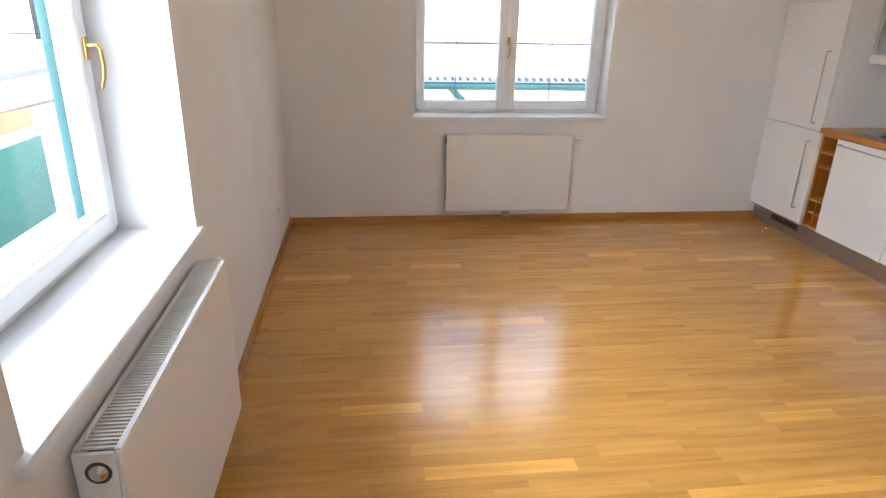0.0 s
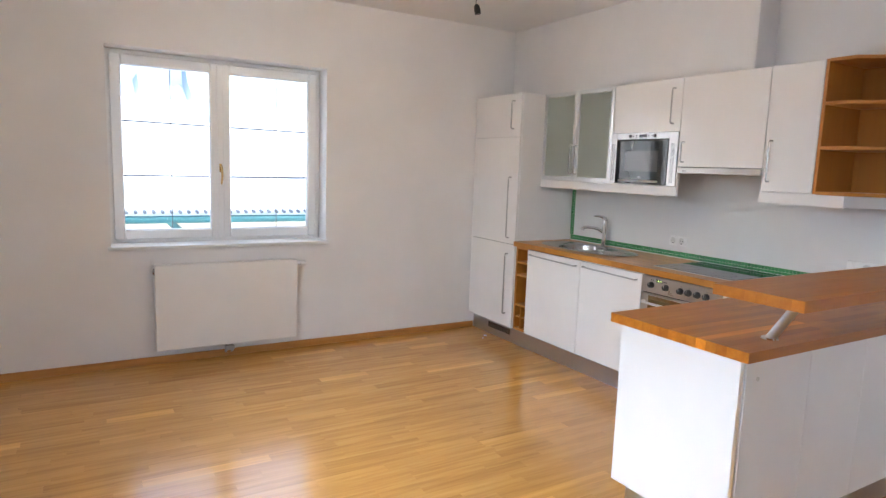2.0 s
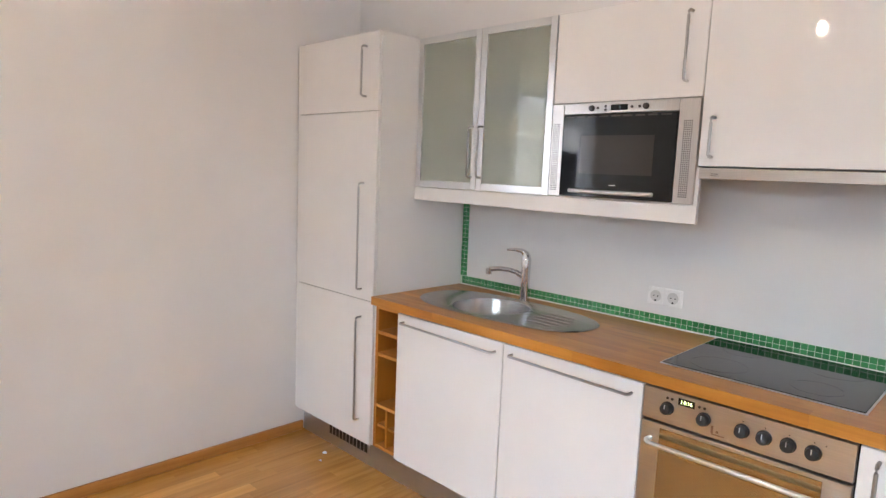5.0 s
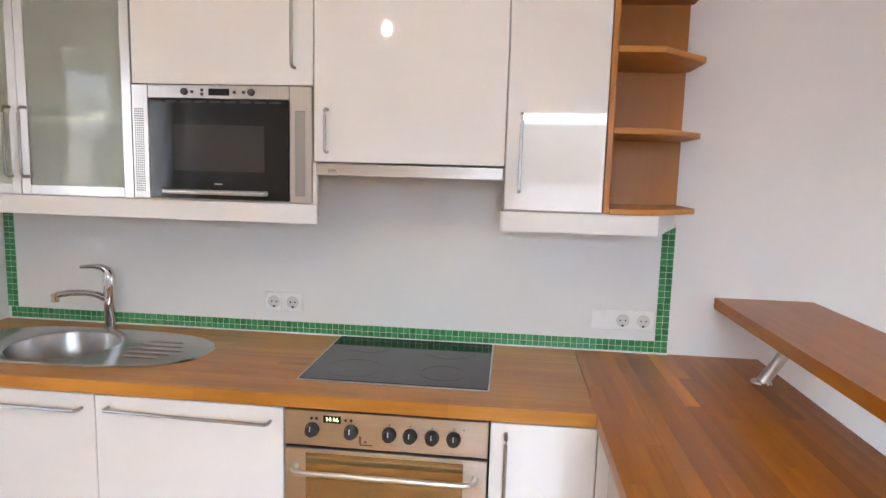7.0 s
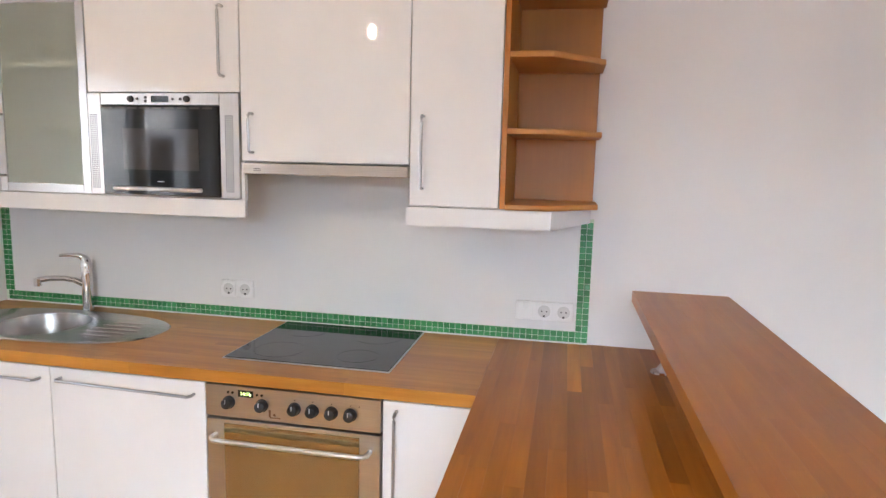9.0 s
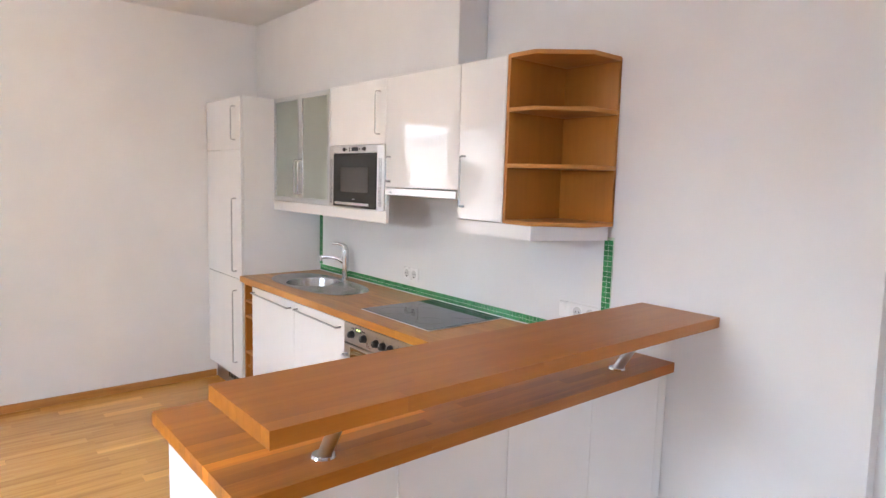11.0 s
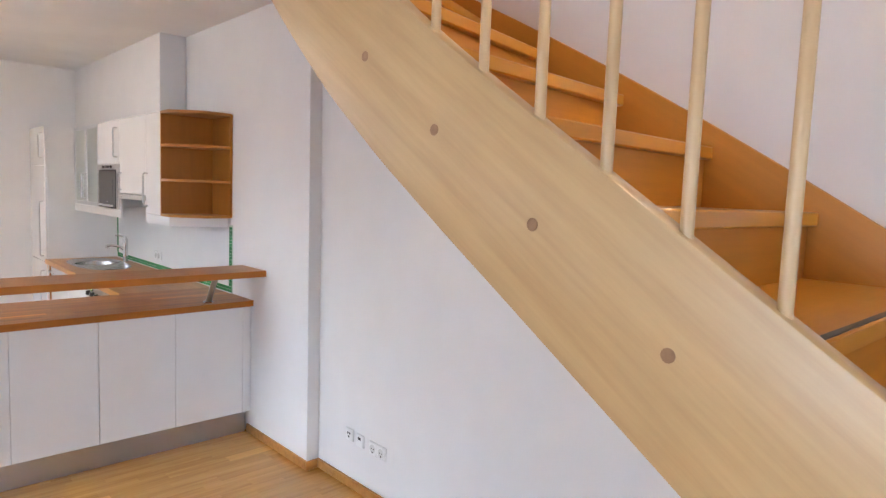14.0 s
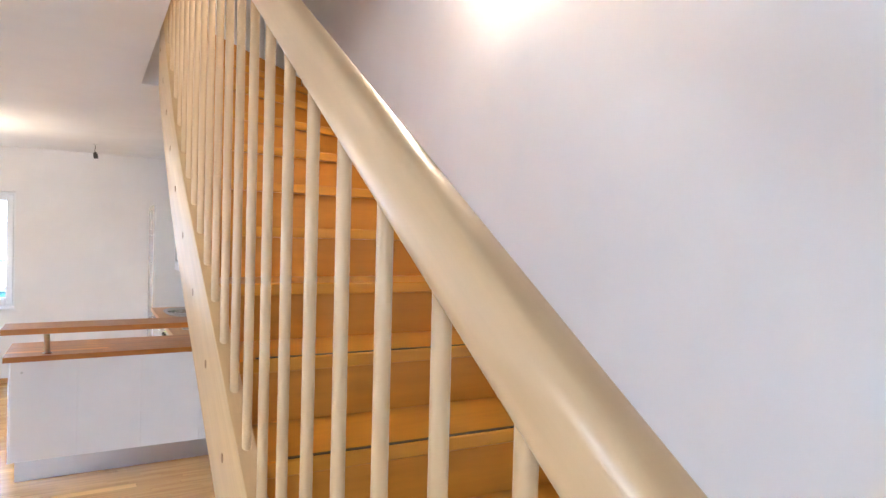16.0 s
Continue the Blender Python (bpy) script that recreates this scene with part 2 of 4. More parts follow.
def rod(path, radius, sides=10, squash=None):
    bm = bmesh.new()
    sweep(bm, path, radius, sides, squash)
    return bm


def prism(bm, outline, axis, a, b):
    """A plate: an outline of (u, v) pairs, given thickness from a to b along axis (0 x, 1 y, 2 z)."""
    def at(u, v, w):
        return ((w, u, v), (u, w, v), (u, v, w))[axis]
    lo = [bm.verts.new(at(u, v, a)) for u, v in outline]
    hi = [bm.verts.new(at(u, v, b)) for u, v in outline]
    n = len(outline)
    bm.faces.new(lo)
    bm.faces.new(list(reversed(hi)))
    for i in range(n):
        bm.faces.new((lo[i], hi[i], hi[(i + 1) % n], lo[(i + 1) % n]))
    bmesh.ops.recalc_face_normals(bm, faces=bm.faces)


def plate(outline, axis, a, b, bevel=0.0):
    bm = bmesh.new()
    prism(bm, outline, axis, a, b)
    if bevel:
        bmesh.ops.bevel(bm, geom=[e for e in bm.edges if len(e.link_faces) == 2 and e.calc_face_angle(0) > 0.6], offset=bevel, segments=1, affect='EDGES')
    return bm


def disc(centre, axis, r, depth, sides=20, r2=None):
    c = Vector(centre)
    d = Vector((0, 0, 0))
    d[axis] = depth
    return rod([c, c + d], [r, r if r2 is None else r2], sides)


def mesh_of(name, bm, material, shift, smooth=True):
    bmesh.ops.translate(bm, verts=bm.verts, vec=-Vector(shift))
    me = bpy.data.meshes.new(name)
    bm.to_mesh(me)
    bm.free()
    me.materials.append(material)
    if smooth:
        for p in me.polygons:
            p.use_smooth = True
        me.set_sharp_from_angle(angle=radians(38))
    return me


def thing(name, base, label, category, group=""):
    ob = new(name)
    ob.empty_display_size = 0.1
    ob.location = base
    return tagged(ob, label, category, group)


def root(ob):
    while ob.parent:
        ob = ob.parent
    return ob


def part(name, bm, material, parent, label=""):
    ob = new(name, mesh_of(name, bm, material, root(parent).location))
    ob.parent = parent
    return tagged(ob, label)


def solo(name, bm, material, label, category, group="", kind=""):
    """A thing of one mesh, with its origin under its middle."""
    xs = [v.co for v in bm.verts]
    base = Vector(((min(p.x for p in xs) + max(p.x for p in xs)) / 2, (min(p.y for p in xs) + max(p.y for p in xs)) / 2, min(p.z for p in xs)))
    ob = new(name, mesh_of(name, bm, material, base))
    ob.location = base
    return tagged(ob, label, category, group, kind)


def structure(name, bm, material, label="", category=""):
    return solo(name, bm, material, label or name.replace("_", " "), category or name.split("_")[0], "", "structure")


# ---- large structure ----
W, WS = 4.34, 4.42          # kitchen wall, recessed stair wall
L, B, R = -0.31, 5.41, -5.2  # side wall, window wall, rear wall
H, UP = 2.81, 3.0          # ceiling, upper floor
STEP = 1.06                 # where the kitchen wall steps back
BX0, BX1, BZ0, BZ1 = 0.70, 2.28, 0.885, 2.28   # window in the window wall
SY0, SY1 = 1.45, 2.70                           # window in the side wall
TY0, TY1, QX0, QX1 = -2.7, -1.1, 1.1, 2.7       # windows of the rear part of the room

floor = structure("floor", boxes(((L - 0.5, R - 0.3, -0.2), (WS + 0.3, B + 0.5, -0.006))), GAP, "dark underlay of the oak strip floor", "floor")
structure("wall_north", boxes(((L - 0.375, B, -0.2), (BX0, B + 0.4, H)), ((BX1, B, -0.2), (WS + 0.3, B + 0.4, H)), ((BX0, B, -0.2), (BX1, B + 0.4, BZ0 - 0.02)), ((BX0, B, BZ1), (BX1, B + 0.4, H))), PLASTER, "off-white plastered wall with a window", "wall")
structure("wall_west", boxes(((L - 0.375, R, -0.2), (L, TY0, H)), ((L - 0.375, TY1, -0.2), (L, SY0, H)), ((L - 0.375, SY1, -0.2), (L, B, H)), ((L - 0.375, SY0, -0.2), (L, SY1, BZ0 - 0.02)), ((L - 0.375, SY0, BZ1), (L, SY1, H)), ((L - 0.375, TY0, -0.2), (L, TY1, BZ0 - 0.02)), ((L - 0.375, TY0, BZ1), (L, TY1, H))), PLASTER, "off-white plastered wall with a window", "wall")
east = bmesh.new()
prism(east, [(STEP, -0.2), (B, -0.2), (B, H), (STEP + 0.05, H)], 0, W, WS + 0.3)
structure("wall_east", east, PLASTER, "off-white plastered kitchen wall with a slightly leaning corner", "wall")
structure("wall_stair", boxes(((WS, R, -0.2), (WS + 0.29, STEP + 0.1, 5.3)), ((WS, STEP + 0.1, UP), (WS + 0.3, 2.3, 5.3))), PLASTER, "off-white plastered wall behind the stairs", "wall")
structure("wall_south", boxes(((L - 0.375, R - 0.4, -0.2), (QX0, R, H)), ((QX1, R - 0.4, -0.2), (WS + 0.3, R, H)), ((QX0, R - 0.4, -0.2), (QX1, R, BZ0 - 0.02)), ((QX0, R - 0.4, BZ1), (QX1, R, H))), PLASTER, "off-white plastered rear wall with a window", "wall")
structure("ceiling", boxes(((L - 0.375, R - 0.3, H), (3.33, B + 0.4, UP)), ((3.33, 1.04, H), (WS + 0.3, B + 0.4, UP)), ((3.33, R - 0.3, H), (WS, -2.75, UP))), CEILING, "white ceiling with a stair opening", "ceiling")
structure("wall_upper_west", boxes(((2.3, -2.85, UP), (2.42, 2.3, 5.3))), PLASTER, "off-white wall of the upper landing", "wall")
structure("wall_upper_north", boxes(((2.42, 2.3, UP), (WS + 0.3, 2.42, 5.3))), PLASTER, "off-white wall of the upper landing", "wall")
structure("wall_upper_south", boxes(((2.3, -2.97, UP), (WS, -2.85, 5.3))), PLASTER, "off-white wall of the upper landing", "wall")
structure("ceiling_upper", boxes(((2.2, -3.0, 5.3), (WS + 0.4, 2.5, 5.45))), CEILING, "white ceiling over the stairwell", "ceiling")
structure("chimney_box", boxes(((4.14, 2.93, 2.18), (W, B, H)), bevel=0.004), PLASTER, "plastered casing above the wall cabinets", "wall")


def skirting(name, lo, hi):
    structure(name, boxes((lo, hi), bevel=0.003), SKIRT, "oak skirting board along the wall", "baseboard")


skirting("baseboard_north", (L + 0.016, B - 0.016, 0), (3.78, B, 0.055))
skirting("baseboard_west", (L, R, 0), (L + 0.016, B, 0.055))
skirting("baseboard_east", (W - 0.016, STEP, 0), (W, 1.83, 0.055))
skirting("baseboard_step", (W - 0.016, STEP - 0.016, 0), (WS - 0.016, STEP, 0.055))
skirting("baseboard_stair", (WS - 0.016, -3.6, 0), (WS, STEP, 0.055))


def window(name, label, axis, a0, a1, plane, out, mullion, sashes):
    """A plastic window in an opening; axis 0: the opening runs along x, 1: along y. out: +1 or -1, the way outdoors."""
    w = new(name)
    mid = (a0 + a1) / 2
    w.location = (mid, plane, BZ0) if axis == 0 else (plane, mid, BZ0)
    tagged(w, label, "window", "", "structure")

    def bar(bm, u0, u1, z0, z1, d0, d1, bevel=0.004):
        p, q = sorted((plane + out * d0, plane + out * d1))
        lo, hi = ((u0, p, z0), (u1, q, z1)) if axis == 0 else ((p, u0, z0), (q, u1, z1))
        box(bm, lo, hi, bevel)

    def ring(u0, u1, z0, z1, t, d0, d1, bevel=0.004):
        bm = bmesh.new()
        bar(bm, u0, u0 + t, z0, z1, d0, d1, bevel)
        bar(bm, u1 - t, u1, z0, z1, d0, d1, bevel)
        bar(bm, u0 + t, u1 - t, z0, z0 + t, d0, d1, bevel)
        bar(bm, u0 + t, u1 - t, z1 - t, z1, d0, d1, bevel)
        return bm
    part("window_frame", ring(a0, a1, BZ0, BZ1, 0.045, 0.0, 0.08), PVC, w)
    for s0, s1, hinge in sashes:
        sash = part("sash", ring(s0, s1, BZ0 + 0.03, BZ1 - 0.03, 0.072, -0.022, 0.05, 0.008), PVC, w)
        bm = bmesh.new()
        bar(bm, s0 + 0.07, s1 - 0.07, BZ0 + 0.1, BZ1 - 0.1, 0.012, 0.016, 0)
        g = part("pane", bm, GLASS, sash)
        g.visible_shadow = False
        part("gasket", ring(s0 + 0.068, s1 - 0.068, BZ0 + 0.098, BZ1 - 0.098, 0.007, -0.002, 0.03, 0), SOCKET_IN, sash)
        for zz in (BZ0 + 0.1, BZ1 - 0.16):
            bm = bmesh.new()
            u = hinge
            bar(bm, u - 0.009, u + 0.009, zz, zz + 0.06, -0.036, -0.02, 0.004)
            part("hinge", bm, PVC, sash)
    return w


def window_handle(parent, base, axis, u, z, plane, out, reach):
    """Brass lever hanging from a rosette."""
    def at(du, dd, dz):
        return (u + du, plane - out * dd, z + dz) if axis == 0 else (plane - out * dd, u + du, z + dz)
    lo, hi = at(-0.013, 0.022, -0.035), at(0.013, 0.034, 0.035)
    h = part("window_handle", boxes((tuple(min(a, b) for a, b in zip(lo, hi)), tuple(max(a, b) for a, b in zip(lo, hi))), bevel=0.004), BRASS, parent, "brass lever handle")
    part("lever", rod([at(0, 0.03, 0.01), at(0, 0.062, 0.012), at(0, 0.07, 0.0), at(0.004, 0.071, -0.05), at(0.002, 0.066, -0.09), at(0, 0.056, -0.125)], [0.009, 0.009, 0.009, 0.008, 0.0075, 0.006], 10), BRASS, h)


bw = window("window_1", "white two-sash window in a deep plastered reveal", 0, BX0, BX1, 5.59, 1, 1.475, [(BX0 + 0.03, 1.4785, BX0 + 0.04), (1.4815, BX1 - 0.03, BX1 - 0.04)])
bm = bmesh.new()
box(bm, (1.452, 5.552, BZ0 + 0.04), (1.50, 5.567, BZ1 - 0.04), 0.005)
part("overlap_strip", bm, PVC, bw)
window_handle(bw, None, 0, 1.476, 1.46, 5.585, 1, 0.1)
sw = window("window_2", "white single-sash window with a brass handle", 1, SY0, SY1, -0.585, -1, None, [(SY0 + 0.03, SY1 - 0.03, SY0 + 0.04)])
window_handle(sw, None, 1, SY1 - 0.066, 1.52, -0.585, -1, 0.1)
structure("window_sill_1", boxes(((BX0 - 0.02, B - 0.035, BZ0 - 0.02), (BX1 + 0.015, 5.60, BZ0 + 0.004)), bevel=0.004), PVC, "white window sill board", "window sill")
structure("window_sill_2", boxes(((-0.60, SY0 - 0.04, BZ0 - 0.03), (L + 0.025, SY1 + 0.035, BZ0 + 0.002)), bevel=0.005), PVC, "broad white window sill board", "window sill")
window("window_3", "white two-sash window in the rear part of the side wall", 1, TY0, TY1, -0.585, -1, None, [(TY0 + 0.03, (TY0 + TY1) / 2 - 0.0015, TY0 + 0.04), ((TY0 + TY1) / 2 + 0.0015, TY1 - 0.03, TY1 - 0.04)])
window("window_4", "white two-sash window in the rear wall", 0, QX0, QX1, R - 0.18, -1, None, [(QX0 + 0.03, (QX0 + QX1) / 2 - 0.0015, QX0 + 0.04), ((QX0 + QX1) / 2 + 0.0015, QX1 - 0.03, QX1 - 0.04)])

# ---- kitchen ----
FX, UX = 3.72, 3.96          # fronts of base and wall units
PZ, DZ = 0.155, 0.872        # plinth top, door top


def bow_handle(parent, a, b, out):
    """A bent rod handle from a to b, standing off by out."""
    a, b, o = Vector(a), Vector(b), Vector(out)
    d = (b - a).normalized() * 0.012
    pts = [a, a + o * 0.7, a + o + d * 0.6, a + o + d * 1.6, b + o - d * 1.6, b + o - d * 0.6, b + o * 0.7, b]
    part("handle", rod(pts, 0.0052, 8), HANDLE, parent, "slim satin nickel bow handle")


def door(parent, x, y0, y1, z0, z1, mat=None):
    return part("door", boxes(((x, y0 + 0.0015, z0 + 0.0015), (x + 0.018, y1 - 0.0015, z1 - 0.0015)), bevel=0.0022), mat or GLOSS, parent)


def carcass(parent, x0, y0, y1, z0, z1, mat=None, back=None):
    part("body", boxes(((x0, y0 + 0.0005, z0), (back or W - 0.002, y1 - 0.0005, z1)), bevel=0.001), mat or MATT_WHITE, parent)


OUT = (-0.032, 0, 0)

# tall fridge unit
t = thing("tall_cabinet", (4.03, 5.05, 0), "tall white gloss built-in fridge cabinet beside the window wall", "cabinet")
carcass(t, FX + 0.02, 4.71, 5.40, PZ, 2.165)
for z0, z1, h0, h1 in ((PZ, 0.887, 0.27, 0.80), (0.887, 1.80, 0.94, 1.46), (1.80, 2.165, 1.87, 2.10)):
    d = door(t, FX, 4.712, 5.375, z0, z1)
    bow_handle(d, (FX, 4.805, h0), (FX, 4.805, h1), OUT)
part("filler", boxes(((FX + 0.012, 5.377, PZ), (FX + 0.03, 5.408, 2.165))), MATT_WHITE, t)

# open wine rack
t = thing("wine_rack", (4.03, 4.61, PZ), "narrow open beech wine rack under the worktop", "rack")
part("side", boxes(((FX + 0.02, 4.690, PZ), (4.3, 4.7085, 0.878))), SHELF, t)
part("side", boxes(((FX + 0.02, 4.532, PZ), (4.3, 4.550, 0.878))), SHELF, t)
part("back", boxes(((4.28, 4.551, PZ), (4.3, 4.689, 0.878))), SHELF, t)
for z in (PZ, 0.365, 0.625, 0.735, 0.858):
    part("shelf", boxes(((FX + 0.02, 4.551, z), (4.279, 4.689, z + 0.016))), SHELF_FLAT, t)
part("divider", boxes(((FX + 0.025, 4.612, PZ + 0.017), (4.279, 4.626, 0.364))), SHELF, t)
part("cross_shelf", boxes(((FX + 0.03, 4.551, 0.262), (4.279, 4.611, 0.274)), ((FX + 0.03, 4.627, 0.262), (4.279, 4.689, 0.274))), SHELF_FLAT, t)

# base units
for y0, y1, lab in ((3.90, 4.53, "white gloss base cabinet under the sink"), (3.31, 3.90, "white gloss base cabinet beside the oven")):
    t = thing("base_cabinet", (4.03, (y0 + y1) / 2, PZ), lab, "cabinet", "kitchen base cabinets")
    carcass(t, FX + 0.02, y0, y1, PZ, 0.70 if y0 > 3.5 else 0.878)
    d = door(t, FX, y0, y1, PZ, DZ)
    bow_handle(d, (FX, y0 + 0.04, 0.827), (FX, y1 - 0.045, 0.835), OUT)
t = thing("base_cabinet", (4.03, 2.56, PZ), "narrow white gloss base cabinet in the kitchen corner", "cabinet", "kitchen base cabinets")
carcass(t, FX + 0.02, 2.41, 2.71, PZ, 0.878)
d = door(t, FX, 2.414, 2.71, PZ, DZ)
bow_handle(d, (FX, 2.665, 0.55), (FX, 2.665, 0.84), OUT)

# oven
t = thing("oven", (4.03, 3.01, PZ), "built-in stainless steel electric oven with bronze glass", "oven")
part("body", boxes(((FX + 0.02, 2.714, PZ), (4.3, 3.306, 0.874))), GAP, t)
p = part("control_panel", boxes(((FX - 0.004, 2.714, 0.763), (FX + 0.018, 3.306, 0.870)), bevel=0.002), STEEL, t)
for y in (3.222, 3.107, 2.996, 2.936, 2.873, 2.811):
    bm = disc((FX - 0.004, y, 0.815), 0, 0.021, -0.006, 20)
    sweep(bm, [(FX - 0.010, y, 0.815), (FX - 0.028, y, 0.815), (FX - 0.031, y, 0.815)], [0.0185, 0.0165, 0.012], 20)
    k = part("knob", bm, DARK, p, "black rotary knob")
    part("pointer", boxes(((FX - 0.0325, y - 0.0012, 0.817), (FX - 0.029, y + 0.0012, 0.831))), SOCKET_IN, k)
for y in (3.225, 3.21, 3.124, 3.108):
    part("button", disc((FX - 0.004, y, 0.8475), 0, 0.0042, -0.0025, 10), DARK, p)
for y in (2.996, 2.936, 2.873, 2.811, 2.783):
    part("mark", disc((FX - 0.004, y, 0.843), 0, 0.0018, -0.0012, 8), DARK, p)
part("clock", boxes(((FX - 0.0055, 3.138, 0.836), (FX - 0.003, 3.190, 0.858))), BLACK_GLASS, p)


def lettering(name, text, size, place, mat, parent, label=""):
    """Writing on a face that looks towards -x."""
    cu = bpy.data.curves.new(name, 'FONT')
    cu.body, cu.size, cu.extrude, cu.align_x, cu.align_y = text, size, 0.0003, 'CENTER', 'CENTER'
    tmp = new(name, cu)
    me = bpy.data.meshes.new_from_object(tmp.evaluated_get(bpy.context.evaluated_depsgraph_get()))
    bpy.data.objects.remove(tmp)
    me.materials.append(mat)
    me.transform(Euler((radians(90), 0, radians(-90))).to_matrix().to_4x4())
    me.transform(Matrix.Translation(Vector(place) - root(parent).location))
    ob = new(name, me)
    ob.parent = parent
    return tagged(ob, label)


lettering("digits", "14:16", 0.0175, (FX - 0.006, 3.164, 0.847), DIGITS, p, "glowing green clock digits")
bm = boxes(((FX - 0.0048, 3.045, 0.7745), (FX - 0.0035, 3.082, 0.7785)), ((FX - 0.0048, 3.078, 0.7785), (FX - 0.0035, 3.085, 0.802)), ((FX - 0.0048, 3.062, 0.7825), (FX - 0.0035, 3.070, 0.7895)))
part("scuff", bm, satin("worn_lacquer", (0.2, 0.13, 0.09), 0.5), p, "worn patch where a badge was")
d = part("door", boxes(((FX - 0.004, 2.714, PZ), (FX + 0.018, 3.306, 0.755)), bevel=0.003), STEEL, t)
part("glass", boxes(((FX - 0.0065, 2.782, 0.24), (FX - 0.003, 3.242, 0.742)), bevel=0.001), OVEN_GLASS, d, "bronze tinted oven glass")
part("handle", rod([(FX - 0.004, 3.272, 0.70), (FX - 0.03, 3.272, 0.70), (FX - 0.046, 3.258, 0.70), (FX - 0.049, 3.23, 0.70), (FX - 0.049, 2.79, 0.70), (FX - 0.046, 2.762, 0.70), (FX - 0.03, 2.748, 0.70), (FX - 0.004, 2.748, 0.70)], 0.0085, 12), ALU, d, "round steel towel-bar handle")

# plinths
solo("plinth", boxes(((3.79, 2.47, 0), (3.806, 5.405, PZ - 0.003)), bevel=0.001), PLINTH, "brushed aluminium plinth under the kitchen units", "plinth")
t = thing("plinth_vent", (3.785, 4.95, 0.06), "black ventilation grille in the plinth", "vent")
part("frame", boxes(((3.784, 4.79, 0.055), (3.7895, 5.15, 0.125)), bevel=0.001), PLINTH, t)
for k in range(11):
    part("slot", boxes(((3.7825, 4.805 + k * 0.031, 0.065), (3.7845, 4.827 + k * 0.031, 0.115))), DARK, t)

# worktop run, cut for the sink bowl
SX, SY = 4.02, 4.225


def stave_board(name, label, lo, hi, along, mat, holes=()):
    """A block board glued up from staves; holes: (u0, u1, v0, v1) with u along the staves."""
    (x0, y0, z0), (x1, y1, z1) = lo, hi
    t = thing(name, ((x0 + x1) / 2, (y0 + y1) / 2, z0), label, "worktop")
    u0, u1, v0, v1 = (x0, x1, y0, y1) if along == 0 else (y0, y1, x0, x1)
    n = round((v1 - v0) / 0.043)
    w = (v1 - v0) / n
    for i in range(n):
        a, b = v0 + i * w, v0 + (i + 1) * w
        cuts = [u0]
        while cuts[-1] < u1 - 0.25:
            cuts.append(cuts[-1] + random.uniform(0.3, 0.95))
        cuts = [c for c in cuts[:-1] if c < u1 - 0.12] + [u1]
        if len(cuts) > 2 and cuts[-1] - cuts[-2] < 0.12:
            cuts.pop(-2)
        for c, d in zip(cuts, cuts[1:]):
            spans = [(c, d)]
            for h0, h1, g0, g1 in holes:
                if a < g1 - 0.01 and b > g0 + 0.01:
                    spans = [q for s0, s1 in spans for q in ((s0, min(s1, h0)), (max(s0, h1), s1)) if q[1] - q[0] > 0.005]
            for s0, s1 in spans:
                p, q = ((s0, a, z0), (s1, b, z1)) if along == 0 else ((a, s0, z0), (b, s1, z1))
                g = 0.00006
                part("stave", boxes((tuple(m + g for m in p), tuple(m - g for m in q)), bevel=0.0002), mat, t)
    return t


random.seed(21)
stave_board("worktop", "oiled beech block worktop along the kitchen wall", (3.705, 2.422, 0.88), (W - 0.001, 4.708, 0.92), 1, WORKTOP, [(4.03, 4.42, 3.835, 4.215)])

# sink: a pressed steel tray with a round bowl and a ribbed drainer


def sink_outline(grow):
    pts = []
    for k in range(48):
        w = 2 * math.pi * k / 48
        c, s = math.cos(w), math.sin(w)
        e = 0.8 if s > 0 else 0.72
        x = 4.025 + (0.22 + grow) * math.copysign(abs(c) ** e, c)
        half = 0.36 if s > 0 else 0.56
        y = 4.25 + (half + grow) * math.copysign(abs(s) ** e, s)
        pts.append((x, y))
    return pts


def bowl_ring(r, z, n=48):
    return [Vector((SX + 0.005 + r * math.cos(2 * math.pi * k / n), SY + r * math.sin(2 * math.pi * k / n), z)) for k in range(n)]


bm = bmesh.new()
loops = [[Vector((x, y, 0.9205)) for x, y in sink_outline(0)], [Vector((x, y, 0.9255)) for x, y in sink_outline(-0.006)], [Vector((x, y, 0.9225)) for x, y in sink_outline(-0.018)]]
loops += [bowl_ring(0.186, 0.9225), bowl_ring(0.18, 0.918), bowl_ring(0.172, 0.86), bowl_ring(0.155, 0.79), bowl_ring(0.12, 0.772), bowl_ring(0.02, 0.77)]
rings = [[bm.verts.new(p) for p in lp] for lp in loops]
for r0, r1 in zip(rings, rings[1:]):
    for k in range(48):
        bm.faces.new((r0[k], r0[(k + 1) % 48], r1[(k + 1) % 48], r1[k]))
bm.faces.new(rings[-1])
bmesh.ops.recalc_face_normals(bm, faces=bm.faces)
t = thing("sink", (4.03, 4.2, 0.92), "oval stainless steel inset sink with drainer", "sink")
part("basin", bm, SINK, t)
for k in range(5):
    x = 3.935 + k * 0.045
    part("drainer_rib", rod([(x, 3.99 - abs(k - 2) * 0.012, 0.9190), (x, 3.97 - abs(k - 2) * 0.012, 0.9215), (x, 3.80 + abs(k - 2) * 0.022, 0.9215), (x, 3.785 + abs(k - 2) * 0.022, 0.9190)], 0.0045, 6), SINK, t)
part("drain", disc((SX + 0.005, SY, 0.7705), 2, 0.04, 0.004, 20), CHROME, t, "chrome drain basket")
part("rim_mark", boxes(((3.83, 4.02, 0.9235), (3.834, 4.06, 0.9255))), CHROME, t)

